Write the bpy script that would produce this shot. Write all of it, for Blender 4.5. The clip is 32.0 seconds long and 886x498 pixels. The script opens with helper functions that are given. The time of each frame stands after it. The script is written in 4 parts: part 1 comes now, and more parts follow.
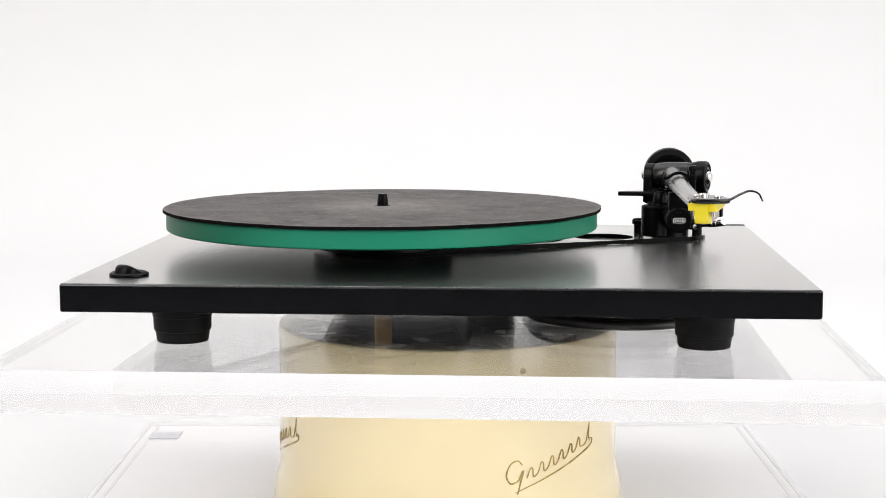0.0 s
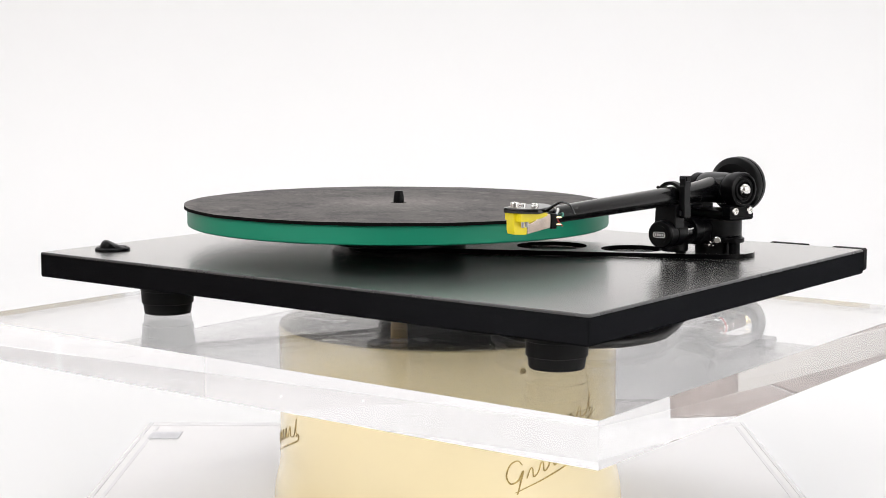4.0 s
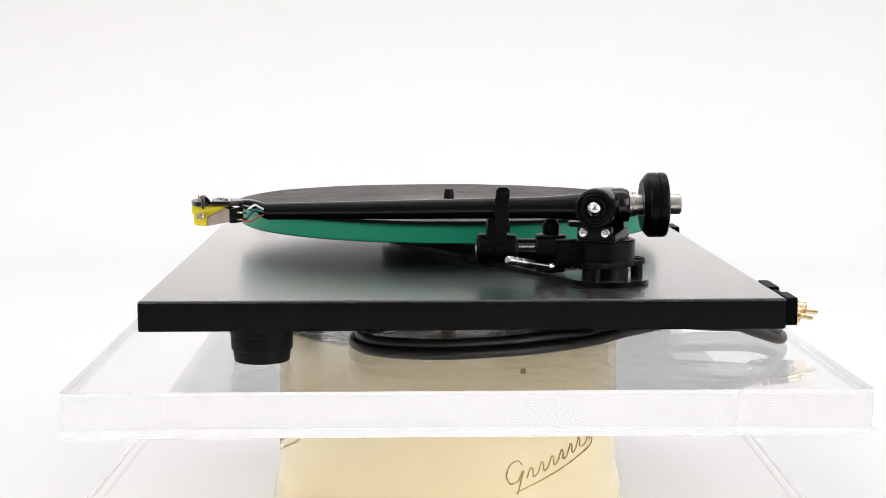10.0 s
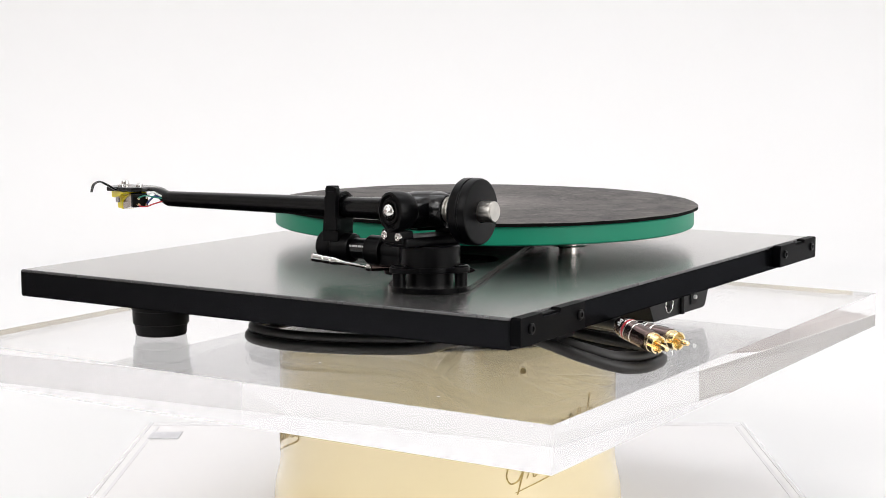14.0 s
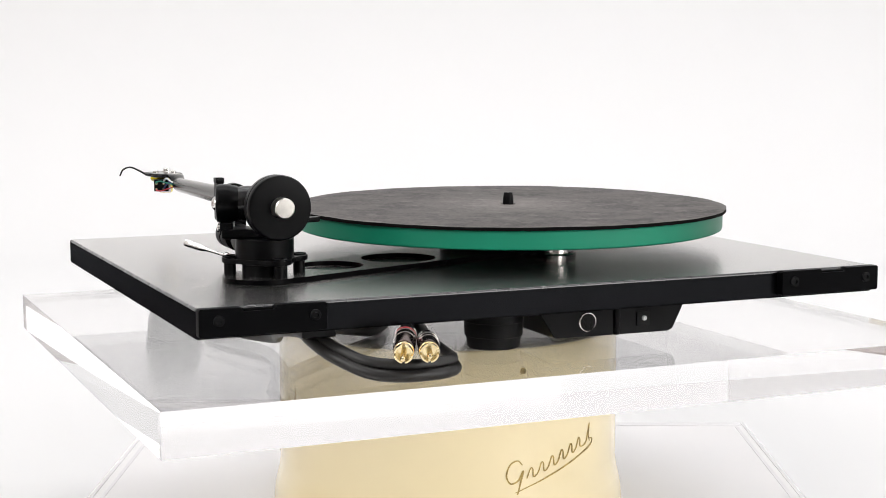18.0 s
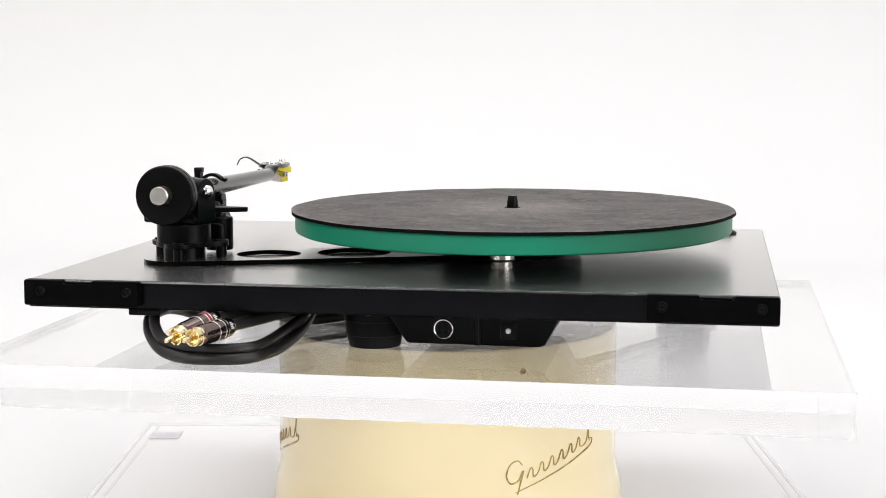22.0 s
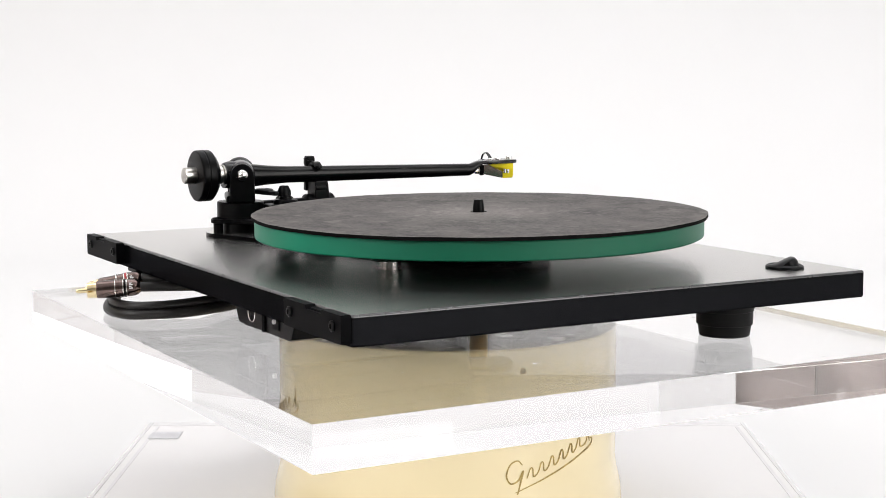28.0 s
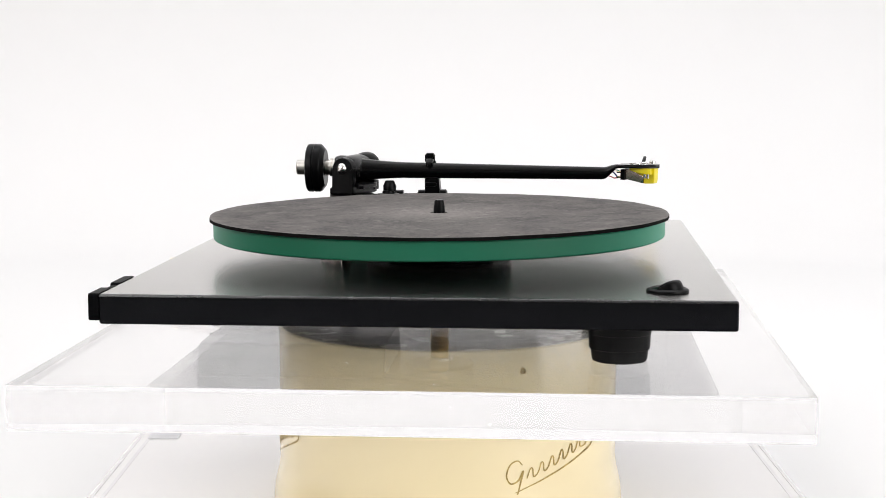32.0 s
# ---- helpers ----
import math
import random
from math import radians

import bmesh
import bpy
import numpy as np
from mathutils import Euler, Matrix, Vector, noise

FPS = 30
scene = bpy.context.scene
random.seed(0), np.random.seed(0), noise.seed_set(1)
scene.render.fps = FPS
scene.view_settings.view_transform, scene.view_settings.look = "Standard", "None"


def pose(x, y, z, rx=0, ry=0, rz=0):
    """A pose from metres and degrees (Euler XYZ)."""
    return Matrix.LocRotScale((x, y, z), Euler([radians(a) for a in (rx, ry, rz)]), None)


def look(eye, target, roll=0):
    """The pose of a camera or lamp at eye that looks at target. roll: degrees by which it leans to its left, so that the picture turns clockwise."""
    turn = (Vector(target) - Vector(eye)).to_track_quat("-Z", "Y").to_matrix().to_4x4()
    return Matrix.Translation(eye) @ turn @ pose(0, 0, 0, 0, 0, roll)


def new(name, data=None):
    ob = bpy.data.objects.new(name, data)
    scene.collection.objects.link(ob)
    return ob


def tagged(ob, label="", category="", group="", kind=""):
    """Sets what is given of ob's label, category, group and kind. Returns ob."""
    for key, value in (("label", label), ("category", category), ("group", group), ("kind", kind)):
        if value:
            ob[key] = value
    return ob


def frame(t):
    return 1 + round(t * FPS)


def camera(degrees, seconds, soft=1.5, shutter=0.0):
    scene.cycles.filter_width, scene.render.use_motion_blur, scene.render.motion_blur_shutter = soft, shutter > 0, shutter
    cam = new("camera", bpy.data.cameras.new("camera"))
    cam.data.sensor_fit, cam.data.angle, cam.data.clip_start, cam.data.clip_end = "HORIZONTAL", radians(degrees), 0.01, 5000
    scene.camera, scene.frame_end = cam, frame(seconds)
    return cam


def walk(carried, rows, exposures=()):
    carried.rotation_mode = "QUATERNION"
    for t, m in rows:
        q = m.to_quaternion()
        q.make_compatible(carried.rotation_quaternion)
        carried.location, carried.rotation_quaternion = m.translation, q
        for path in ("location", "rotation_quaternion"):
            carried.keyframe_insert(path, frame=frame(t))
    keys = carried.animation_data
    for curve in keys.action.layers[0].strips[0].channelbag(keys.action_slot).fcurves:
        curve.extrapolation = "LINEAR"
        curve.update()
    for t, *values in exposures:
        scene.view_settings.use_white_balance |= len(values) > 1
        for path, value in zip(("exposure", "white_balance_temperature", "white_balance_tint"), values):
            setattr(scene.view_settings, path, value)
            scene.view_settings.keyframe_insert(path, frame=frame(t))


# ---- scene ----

# The camera stands still; the record player turns on its display stand.
cam = camera(31.69, 32.0, soft=0.75)
EYE = Vector((0.0, -1.0774, 0.1303))
STAND = look(EYE, EYE + Vector((-0.003034, 0.992877, -0.119104)), -0.045)
walk(cam, [(0.0, STAND), (32.0, STAND)])

# ---- light: a white photo cove under a large overhead soft light and two front soft lights ----
world = bpy.data.worlds.new("studio_air")
world.use_nodes = True
world.node_tree.nodes["Background"].inputs[0].default_value = (0.9, 0.95, 1.0, 1)
world.node_tree.nodes["Background"].inputs[1].default_value = 0.05
scene.world = world


def soft_light(name, eye, target, w, h, watts, color):
    data = bpy.data.lights.new(name, "AREA")
    data.shape, data.size, data.size_y, data.energy, data.color = "RECTANGLE", w, h, watts, color
    ob = new(name, data)
    ob.matrix_world = look(eye, target)
    return ob


soft_light("overhead_light", (0.0, 0.3, 2.2), (0.0, 0.3, 0.0), 2.8, 0.6, 19.5, (0.98, 0.985, 1.0))
soft_light("backdrop_light", (-0.25, 0.95, 2.25), (-0.1, 1.4, 0.0), 3.2, 0.4, 21, (0.945, 0.965, 1.0))
soft_light("ceiling_light", (-1.5, -1.45, 2.25), (0.0, 0.0, 0.0), 0.8, 0.8, 18, (1.0, 0.98, 0.95))
# two added lamps, out of view, whiten what the slab's edges show
soft_light("east_fill_light", (2.55, -1.7, 0.45), (0.0, -1.7, 0.45), 2.4, 1.3, 12, (1.0, 0.97, 0.90))
soft_light("south_fill_light", (2.05, -3.55, 0.95), (2.05, 0.0, 0.95), 1.1, 2.0, 9, (1.0, 0.98, 0.94))
soft_light("front_light_one", (-1.62, -1.78, 1.40), (0.0, 0.0, 0.3), 1.7, 1.6, 51, (1.0, 0.99, 0.99))
soft_light("front_light_two", (1.95, -1.62, 0.95), (0.0, 0.0, 0.0), 1.6, 1.9, 57, (1.0, 0.99, 0.99))
scene.cycles.glossy_bounces = 12
scene.view_settings.exposure = -0.89


# ---- materials ----
def material(name, color, rough, metal=0.0, vary=0.0, scale=60.0, bump=0.0, bump_scale=400.0, coat=0.0, spec=0.5, rough_vary=0.0):
    m = bpy.data.materials.new(name)
    m.use_nodes = True
    nodes, links = m.node_tree.nodes, m.node_tree.links
    p = nodes["Principled BSDF"]
    p.inputs["Base Color"].default_value = (*color, 1)
    p.inputs["Roughness"].default_value = rough
    p.inputs["Metallic"].default_value = metal
    p.inputs["Coat Weight"].default_value = coat
    p.inputs["Coat Roughness"].default_value = 0.08
    p.inputs["Specular IOR Level"].default_value = spec
    if vary or bump or rough_vary:
        where = nodes.new("ShaderNodeTexCoord")
    if vary or rough_vary:
        big = nodes.new("ShaderNodeTexNoise")
        big.inputs["Scale"].default_value, big.inputs["Detail"].default_value = scale, 6
        links.new(where.outputs["Object"], big.inputs["Vector"])
    if vary:
        ramp = nodes.new("ShaderNodeMapRange")
        ramp.inputs["From Min"].default_value, ramp.inputs["From Max"].default_value = 0.3, 0.7
        ramp.inputs["To Min"].default_value, ramp.inputs["To Max"].default_value = 1 - vary, 1 + vary
        mul = nodes.new("ShaderNodeVectorMath")
        mul.operation = "SCALE"
        mul.inputs[0].default_value = color
        links.new(big.outputs["Fac"], ramp.inputs["Value"])
        links.new(ramp.outputs["Result"], mul.inputs["Scale"])
        links.new(mul.outputs["Vector"], p.inputs["Base Color"])
    if rough_vary:
        rr = nodes.new("ShaderNodeMapRange")
        rr.inputs["From Min"].default_value, rr.inputs["From Max"].default_value = 0.3, 0.7
        rr.inputs["To Min"].default_value, rr.inputs["To Max"].default_value = rough - rough_vary, rough + rough_vary
        links.new(big.outputs["Fac"], rr.inputs["Value"])
        links.new(rr.outputs["Result"], p.inputs["Roughness"])
    if bump:
        fine = nodes.new("ShaderNodeTexNoise")
        fine.inputs["Scale"].default_value, fine.inputs["Detail"].default_value = bump_scale, 4
        bn = nodes.new("ShaderNodeBump")
        bn.inputs["Strength"].default_value, bn.inputs["Distance"].default_value = bump, 0.0006
        links.new(where.outputs["Object"], fine.inputs["Vector"])
        links.new(fine.outputs["Fac"], bn.inputs["Height"])
        links.new(bn.outputs["Normal"], p.inputs["Normal"])
    return m


def satin_black(name, gain, base, rough, tint=(1.0, 0.99, 0.975)):
    """Satin black: deep black seen square on, mirroring its surroundings softly at a flat angle."""
    m = material(name, (0.002, 0.0021, 0.0025), 0.5, vary=0.2, scale=30, spec=0.0)
    nodes, links = m.node_tree.nodes, m.node_tree.links
    facing, power, scaled = nodes.new("ShaderNodeLayerWeight"), nodes.new("ShaderNodeMath"), nodes.new("ShaderNodeMath")
    power.operation, power.inputs[1].default_value = "POWER", 5.0
    scaled.operation, scaled.inputs[1].default_value, scaled.inputs[2].default_value = "MULTIPLY_ADD", gain, base
    scaled.use_clamp = True
    gloss, mix = nodes.new("ShaderNodeBsdfGlossy"), nodes.new("ShaderNodeMixShader")
    gloss.inputs["Color"].default_value = (*tint, 1)
    gloss.inputs["Roughness"].default_value = rough
    limit = nodes.new("ShaderNodeMath")
    limit.operation, limit.inputs[1].default_value = "MINIMUM", 0.85
    links.new(facing.outputs["Facing"], power.inputs[0])
    links.new(power.outputs[0], scaled.inputs[0])
    links.new(scaled.outputs[0], limit.inputs[0])
    links.new(limit.outputs[0], mix.inputs["Fac"])
    links.new(nodes["Principled BSDF"].outputs[0], mix.inputs[1])
    links.new(gloss.outputs[0], mix.inputs[2])
    links.new(mix.outputs[0], nodes["Material Output"].inputs["Surface"])
    return m


PLINTH = satin_black("satin_black_laminate", 1.4, 0.004, 0.26)
ARM_TUBE = satin_black("satin_black_anodised_tube", 1.15, 0.02, 0.22)
PLINTH_EDGE = satin_black("black_painted_edge", 0.022, 0.0115, 0.27, (0.88, 0.90, 1.0))
# extra gloss and coat give the plinth's bevel a brighter highlight line
GLOSS_EDGE = material("glossy_black_edge", (0.004, 0.004, 0.005), 0.27, spec=1.0, coat=0.3, vary=0.3, scale=60, rough_vary=0.06)
BLACK = material("black_plastic", (0.0018, 0.0018, 0.0022), 0.3, spec=0.12, vary=0.2, scale=80, bump=0.04, bump_scale=1200)
ARM_BLACK = material("black_anodised_aluminium", (0.003, 0.003, 0.0035), 0.16, spec=0.5, vary=0.2, scale=90, bump=0.02, bump_scale=1500)
MOULDED = material("black_moulded_plastic", (0.002, 0.002, 0.0025), 0.42, spec=0.035, vary=0.2, scale=80, bump=0.06, bump_scale=900)
RUBBER = material("black_rubber", (0.004, 0.004, 0.004), 0.55, spec=0.18, vary=0.25, scale=120, bump=0.1, bump_scale=700)
CABLE = material("black_cable_sleeve", (0.012, 0.011, 0.0105), 0.42, vary=0.2, scale=90, bump=0.05, bump_scale=900)
CHROME = material("chrome", (0.80, 0.79, 0.77), 0.18, metal=1.0, vary=0.06, scale=150)
STEEL = material("brushed_steel", (0.62, 0.60, 0.56), 0.3, metal=1.0, vary=0.1, scale=200, bump=0.05, bump_scale=900)
GUNMETAL = material("smoked_chrome", (0.17, 0.125, 0.115), 0.15, metal=1.0, vary=0.1, scale=120)
GOLD = material("gold_plate", (0.90, 0.76, 0.46), 0.2, metal=1.0, vary=0.08, scale=150)
BRASS = material("brass", (0.82, 0.60, 0.27), 0.34, metal=1.0, vary=0.12, scale=200)
OLD_BRASS = material("aged_brass", (0.40, 0.29, 0.10), 0.35, metal=0.8, vary=0.45, scale=220)
YELLOW = material("yellow_plastic", (0.88, 0.72, 0.01), 0.35, vary=0.05, scale=100, coat=0.2)
GREY_METAL = material("bronze_grey_metal", (0.46, 0.39, 0.34), 0.22, metal=1.0, vary=0.15, scale=200)
WHITE_PLASTIC = material("white_plastic", (0.78, 0.78, 0.77), 0.4)
RED = material("red_plastic", (0.45, 0.02, 0.03), 0.35)
BLUE = material("blue_sleeve", (0.02, 0.035, 0.16), 0.4)
TEAL = material("green_sleeve", (0.02, 0.22, 0.16), 0.4)
CREAM = material("cream_enamel", (0.88, 0.74, 0.43), 0.27, vary=0.03, scale=8, bump=0.006, bump_scale=200, coat=1.0, spec=1.0)
CREAM.node_tree.nodes["Principled BSDF"].inputs["Coat Roughness"].default_value = 0.24


def graded_acrylic():
    """Green acrylic, its colour deeper towards one side of the disc."""
    m = material("green_acrylic", (0.009, 0.262, 0.152), 0.42, vary=0.06, scale=14, spec=0.32)
    nodes, links = m.node_tree.nodes, m.node_tree.links
    p = nodes["Principled BSDF"]
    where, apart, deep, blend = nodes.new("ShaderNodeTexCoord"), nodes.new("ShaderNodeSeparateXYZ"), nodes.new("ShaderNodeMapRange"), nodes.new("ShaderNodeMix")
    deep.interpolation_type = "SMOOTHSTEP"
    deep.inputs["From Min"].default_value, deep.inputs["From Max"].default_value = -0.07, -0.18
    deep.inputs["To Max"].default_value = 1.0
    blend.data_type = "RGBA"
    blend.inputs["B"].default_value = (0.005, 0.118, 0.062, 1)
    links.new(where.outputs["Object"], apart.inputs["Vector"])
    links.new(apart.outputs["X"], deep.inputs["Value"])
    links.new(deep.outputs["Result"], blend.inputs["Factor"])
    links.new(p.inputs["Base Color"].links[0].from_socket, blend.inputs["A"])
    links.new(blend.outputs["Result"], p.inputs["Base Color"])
    return m


GREEN = graded_acrylic()


def scuffed_steel():
    """Grey steel with fine crossing scratches."""
    m = material("scuffed_dark_steel", (0.55, 0.55, 0.54), 0.24, metal=0.55, vary=0.2, scale=40, rough_vary=0.06)
    nodes, links = m.node_tree.nodes, m.node_tree.links
    p = nodes["Principled BSDF"]
    where, last = nodes.new("ShaderNodeTexCoord"), p.inputs["Base Color"].links[0].from_socket
    for k, (turn, squeeze) in enumerate(((0.4, 22.0), (-0.9, 30.0), (1.5, 16.0))):
        lay, fine, cut, blend = nodes.new("ShaderNodeMapping"), nodes.new("ShaderNodeTexNoise"), nodes.new("ShaderNodeMapRange"), nodes.new("ShaderNodeMix")
        lay.inputs["Rotation"].default_value, lay.inputs["Scale"].default_value = (0, 0, turn), (1.0, squeeze, 1.0)
        fine.inputs["Scale"].default_value, fine.inputs["Detail"].default_value = 22 + 9 * k, 4
        cut.inputs["From Min"].default_value, cut.inputs["From Max"].default_value = 0.56, 0.64
        cut.inputs["To Max"].default_value = 0.7
        blend.data_type = "RGBA"
        blend.inputs["B"].default_value = (0.78, 0.78, 0.77, 1) if k != 1 else (0.10, 0.10, 0.10, 1)
        links.new(where.outputs["Object"], lay.inputs["Vector"])
        links.new(lay.outputs["Vector"], fine.inputs["Vector"])
        links.new(fine.outputs["Fac"], cut.inputs["Value"])
        links.new(cut.outputs["Result"], blend.inputs["Factor"])
        links.new(last, blend.inputs["A"])
        last = blend.outputs["Result"]
    # tan mixes in raggedly towards the rim
    flat, span, rag, rim_mix, tan = nodes.new("ShaderNodeVectorMath"), nodes.new("ShaderNodeVectorMath"), nodes.new("ShaderNodeMath"), nodes.new("ShaderNodeMapRange"), nodes.new("ShaderNodeMix")
    flat.operation, flat.inputs[1].default_value = "MULTIPLY", (1, 1, 0)
    span.operation, rag.operation, rag.inputs[1].default_value = "LENGTH", "MULTIPLY_ADD", 0.03
    patch = nodes.new("ShaderNodeTexNoise")
    patch.inputs["Scale"].default_value, patch.inputs["Detail"].default_value = 35, 6
    rim_mix.inputs["From Min"].default_value, rim_mix.inputs["From Max"].default_value, rim_mix.inputs["To Max"].default_value = 0.105, 0.134, 0.85
    rim_mix.interpolation_type = "SMOOTHSTEP"
    tan.data_type, tan.inputs["B"].default_value = "RGBA", (0.62, 0.55, 0.38, 1)
    links.new(where.outputs["Object"], flat.inputs[0])
    links.new(flat.outputs["Vector"], span.inputs[0])
    links.new(where.outputs["Object"], patch.inputs["Vector"])
    links.new(patch.outputs["Fac"], rag.inputs[0])
    links.new(span.outputs["Value"], rag.inputs[2])
    links.new(rag.outputs[0], rim_mix.inputs["Value"])
    links.new(rim_mix.outputs["Result"], tan.inputs["Factor"])
    links.new(last, tan.inputs["A"])
    links.new(tan.outputs["Result"], p.inputs["Base Color"])
    return m


DARK_TOP = scuffed_steel()
PAPER = material("white_backdrop_paper", (0.86, 0.857, 0.858), 0.8, vary=0.006, scale=1.5, spec=0.1)
WALL_PAINT = material("dark_wall_paint", (0.045, 0.044, 0.043), 0.8, vary=0.08, scale=3)
PALE_PAINT = material("pale_grey_wall_paint", (0.80, 0.80, 0.80), 0.8, vary=0.03, scale=3)
GREY_PAINT = material("grey_wall_paint", (0.36, 0.355, 0.34), 0.8, vary=0.06, scale=3)
STICKER = material("grey_sticker", (0.66, 0.655, 0.68), 0.5, vary=0.05)


def acrylic(name, tint):
    m = bpy.data.materials.new(name)
    m.use_nodes = True
    p = m.node_tree.nodes["Principled BSDF"]
    p.inputs["Base Color"].default_value = (*tint, 1)
    p.inputs["Roughness"].default_value = 0.0
    p.inputs["IOR"].default_value = 1.49
    p.inputs["Transmission Weight"].default_value = 1.0
    return m


ACRYLIC = acrylic("clear_acrylic", (0.992, 0.985, 0.988))
BASE_ACRYLIC = material("milky_acrylic", (0.90, 0.882, 0.884), 0.22, vary=0.015, scale=5)
EDGE_REFLECTION = material("edge_reflection_grey", (0.835, 0.818, 0.83), 0.2, vary=0.06, scale=12)


def leather():
    m = material("worn_brown_grey_leather", (0.06, 0.053, 0.05), 0.7, bump=0.5, bump_scale=420)
    nodes, links = m.node_tree.nodes, m.node_tree.links
    p = nodes["Principled BSDF"]
    where, stretch = nodes.new("ShaderNodeTexCoord"), nodes.new("ShaderNodeMapping")
    stretch.inputs["Scale"].default_value = (1.0, 1.08, 1.0)
    stretch.inputs["Rotation"].default_value = (0, 0, 0.6)
    big, small, scuff = [nodes.new("ShaderNodeTexNoise") for _ in range(3)]
    big.inputs["Scale"].default_value, big.inputs["Detail"].default_value, big.inputs["Distortion"].default_value = 34, 9, 0.35
    small.inputs["Scale"].default_value, small.inputs["Detail"].default_value = 320, 8
    scuff.inputs["Scale"].default_value, scuff.inputs["Detail"].default_value, scuff.inputs["Distortion"].default_value = 90, 12, 0.4
    for n in (big, small, scuff):
        links.new(where.outputs["Object"], stretch.inputs["Vector"])
        links.new(stretch.outputs["Vector"], n.inputs["Vector"])
    add = nodes.new("ShaderNodeMath")
    add.operation = "MULTIPLY_ADD"
    add.inputs[1].default_value = 0.8
    ramp = nodes.new("ShaderNodeValToRGB")
    ramp.color_ramp.elements[0].position, ramp.color_ramp.elements[0].color = 0.60, (0.0125, 0.0108, 0.0098, 1)
    ramp.color_ramp.elements[1].position, ramp.color_ramp.elements[1].color = 1.0, (0.094, 0.083, 0.077, 1)
    pale = nodes.new("ShaderNodeMapRange")
    pale.inputs["From Min"].default_value, pale.inputs["From Max"].default_value = 0.55, 0.70
    blend = nodes.new("ShaderNodeMix")
    blend.data_type = "RGBA"
    blend.inputs["B"].default_value = (0.20, 0.183, 0.171, 1)
    half = nodes.new("ShaderNodeMath")
    half.operation = "MULTIPLY"
    half.inputs[1].default_value = 0.5
    links.new(small.outputs["Fac"], add.inputs[0])
    links.new(big.outputs["Fac"], add.inputs[2])
    links.new(add.outputs[0], ramp.inputs["Fac"])
    links.new(scuff.outputs["Fac"], pale.inputs["Value"])
    links.new(pale.outputs["Result"], half.inputs[0])
    # the rim and the middle are rubbed paler
    middle, span = nodes.new("ShaderNodeVectorMath"), nodes.new("ShaderNodeVectorMath")
    middle.operation, middle.inputs[1].default_value = "SUBTRACT", (-0.0455, 0.002, 0.031)
    span.operation = "LENGTH"
    rim, hub, worn, wear = nodes.new("ShaderNodeMapRange"), nodes.new("ShaderNodeMapRange"), nodes.new("ShaderNodeMath"), nodes.new("ShaderNodeMath")
    rim.inputs["From Min"].default_value, rim.inputs["From Max"].default_value = 0.1455, 0.151
    rim.inputs["To Max"].default_value = 0.7
    hub.inputs["From Min"].default_value, hub.inputs["From Max"].default_value = 0.072, 0.012
    hub.inputs["To Max"].default_value = 1.45
    worn.operation, wear.operation, wear.inputs[2].default_value, wear.use_clamp = "ADD", "MULTIPLY_ADD", 0.0, True
    links.new(where.outputs["Object"], middle.inputs[0])
    links.new(middle.outputs["Vector"], span.inputs[0])
    links.new(span.outputs["Value"], rim.inputs["Value"])
    links.new(span.outputs["Value"], hub.inputs["Value"])
    links.new(rim.outputs["Result"], worn.inputs[0])
    links.new(hub.outputs["Result"], worn.inputs[1])
    links.new(worn.outputs[0], wear.inputs[0])
    links.new(small.outputs["Fac"], wear.inputs[1])
    links.new(half.outputs[0], wear.inputs[2])
    links.new(wear.outputs[0], blend.inputs["Factor"])
    links.new(ramp.outputs["Color"], blend.inputs["A"])
    links.new(blend.outputs["Result"], p.inputs["Base Color"])
    return m


LEATHER = leather()
CUT_EDGE = material("dark_cut_leather_edge", (0.004, 0.0035, 0.0035), 0.9, spec=0.1, vary=0.3, scale=200, bump=0.3, bump_scale=600)


def tile_floor():
    m = bpy.data.materials.new("brown_floor_tiles")
    m.use_nodes = True
    nodes, links = m.node_tree.nodes, m.node_tree.links
    p = nodes["Principled BSDF"]
    where = nodes.new("ShaderNodeTexCoord")
    brick = nodes.new("ShaderNodeTexBrick")
    brick.offset = 0.0
    brick.inputs["Color1"].default_value = (0.56, 0.46, 0.42, 1)
    brick.inputs["Color2"].default_value = (0.63, 0.55, 0.51, 1)
    brick.inputs["Mortar"].default_value = (0.80, 0.77, 0.74, 1)
    brick.inputs["Scale"].default_value = 1.0
    brick.inputs["Brick Width"].default_value, brick.inputs["Row Height"].default_value = 0.33, 0.33
    brick.inputs["Mortar Size"].default_value = 0.006
    apart, joined, lean = nodes.new("ShaderNodeSeparateXYZ"), nodes.new("ShaderNodeCombineXYZ"), nodes.new("ShaderNodeMath")
    lean.operation = "ADD"
    links.new(where.outputs["Object"], apart.inputs["Vector"])
    links.new(apart.outputs["X"], lean.inputs[0])
    links.new(apart.outputs["Z"], lean.inputs[1])
    links.new(lean.outputs[0], joined.inputs["X"])
    links.new(apart.outputs["Y"], joined.inputs["Y"])
    links.new(joined.outputs["Vector"], brick.inputs["Vector"])
    links.new(brick.outputs["Color"], p.inputs["Base Color"])
    p.inputs["Roughness"].default_value = 0.35
    return m


TILES = tile_floor()


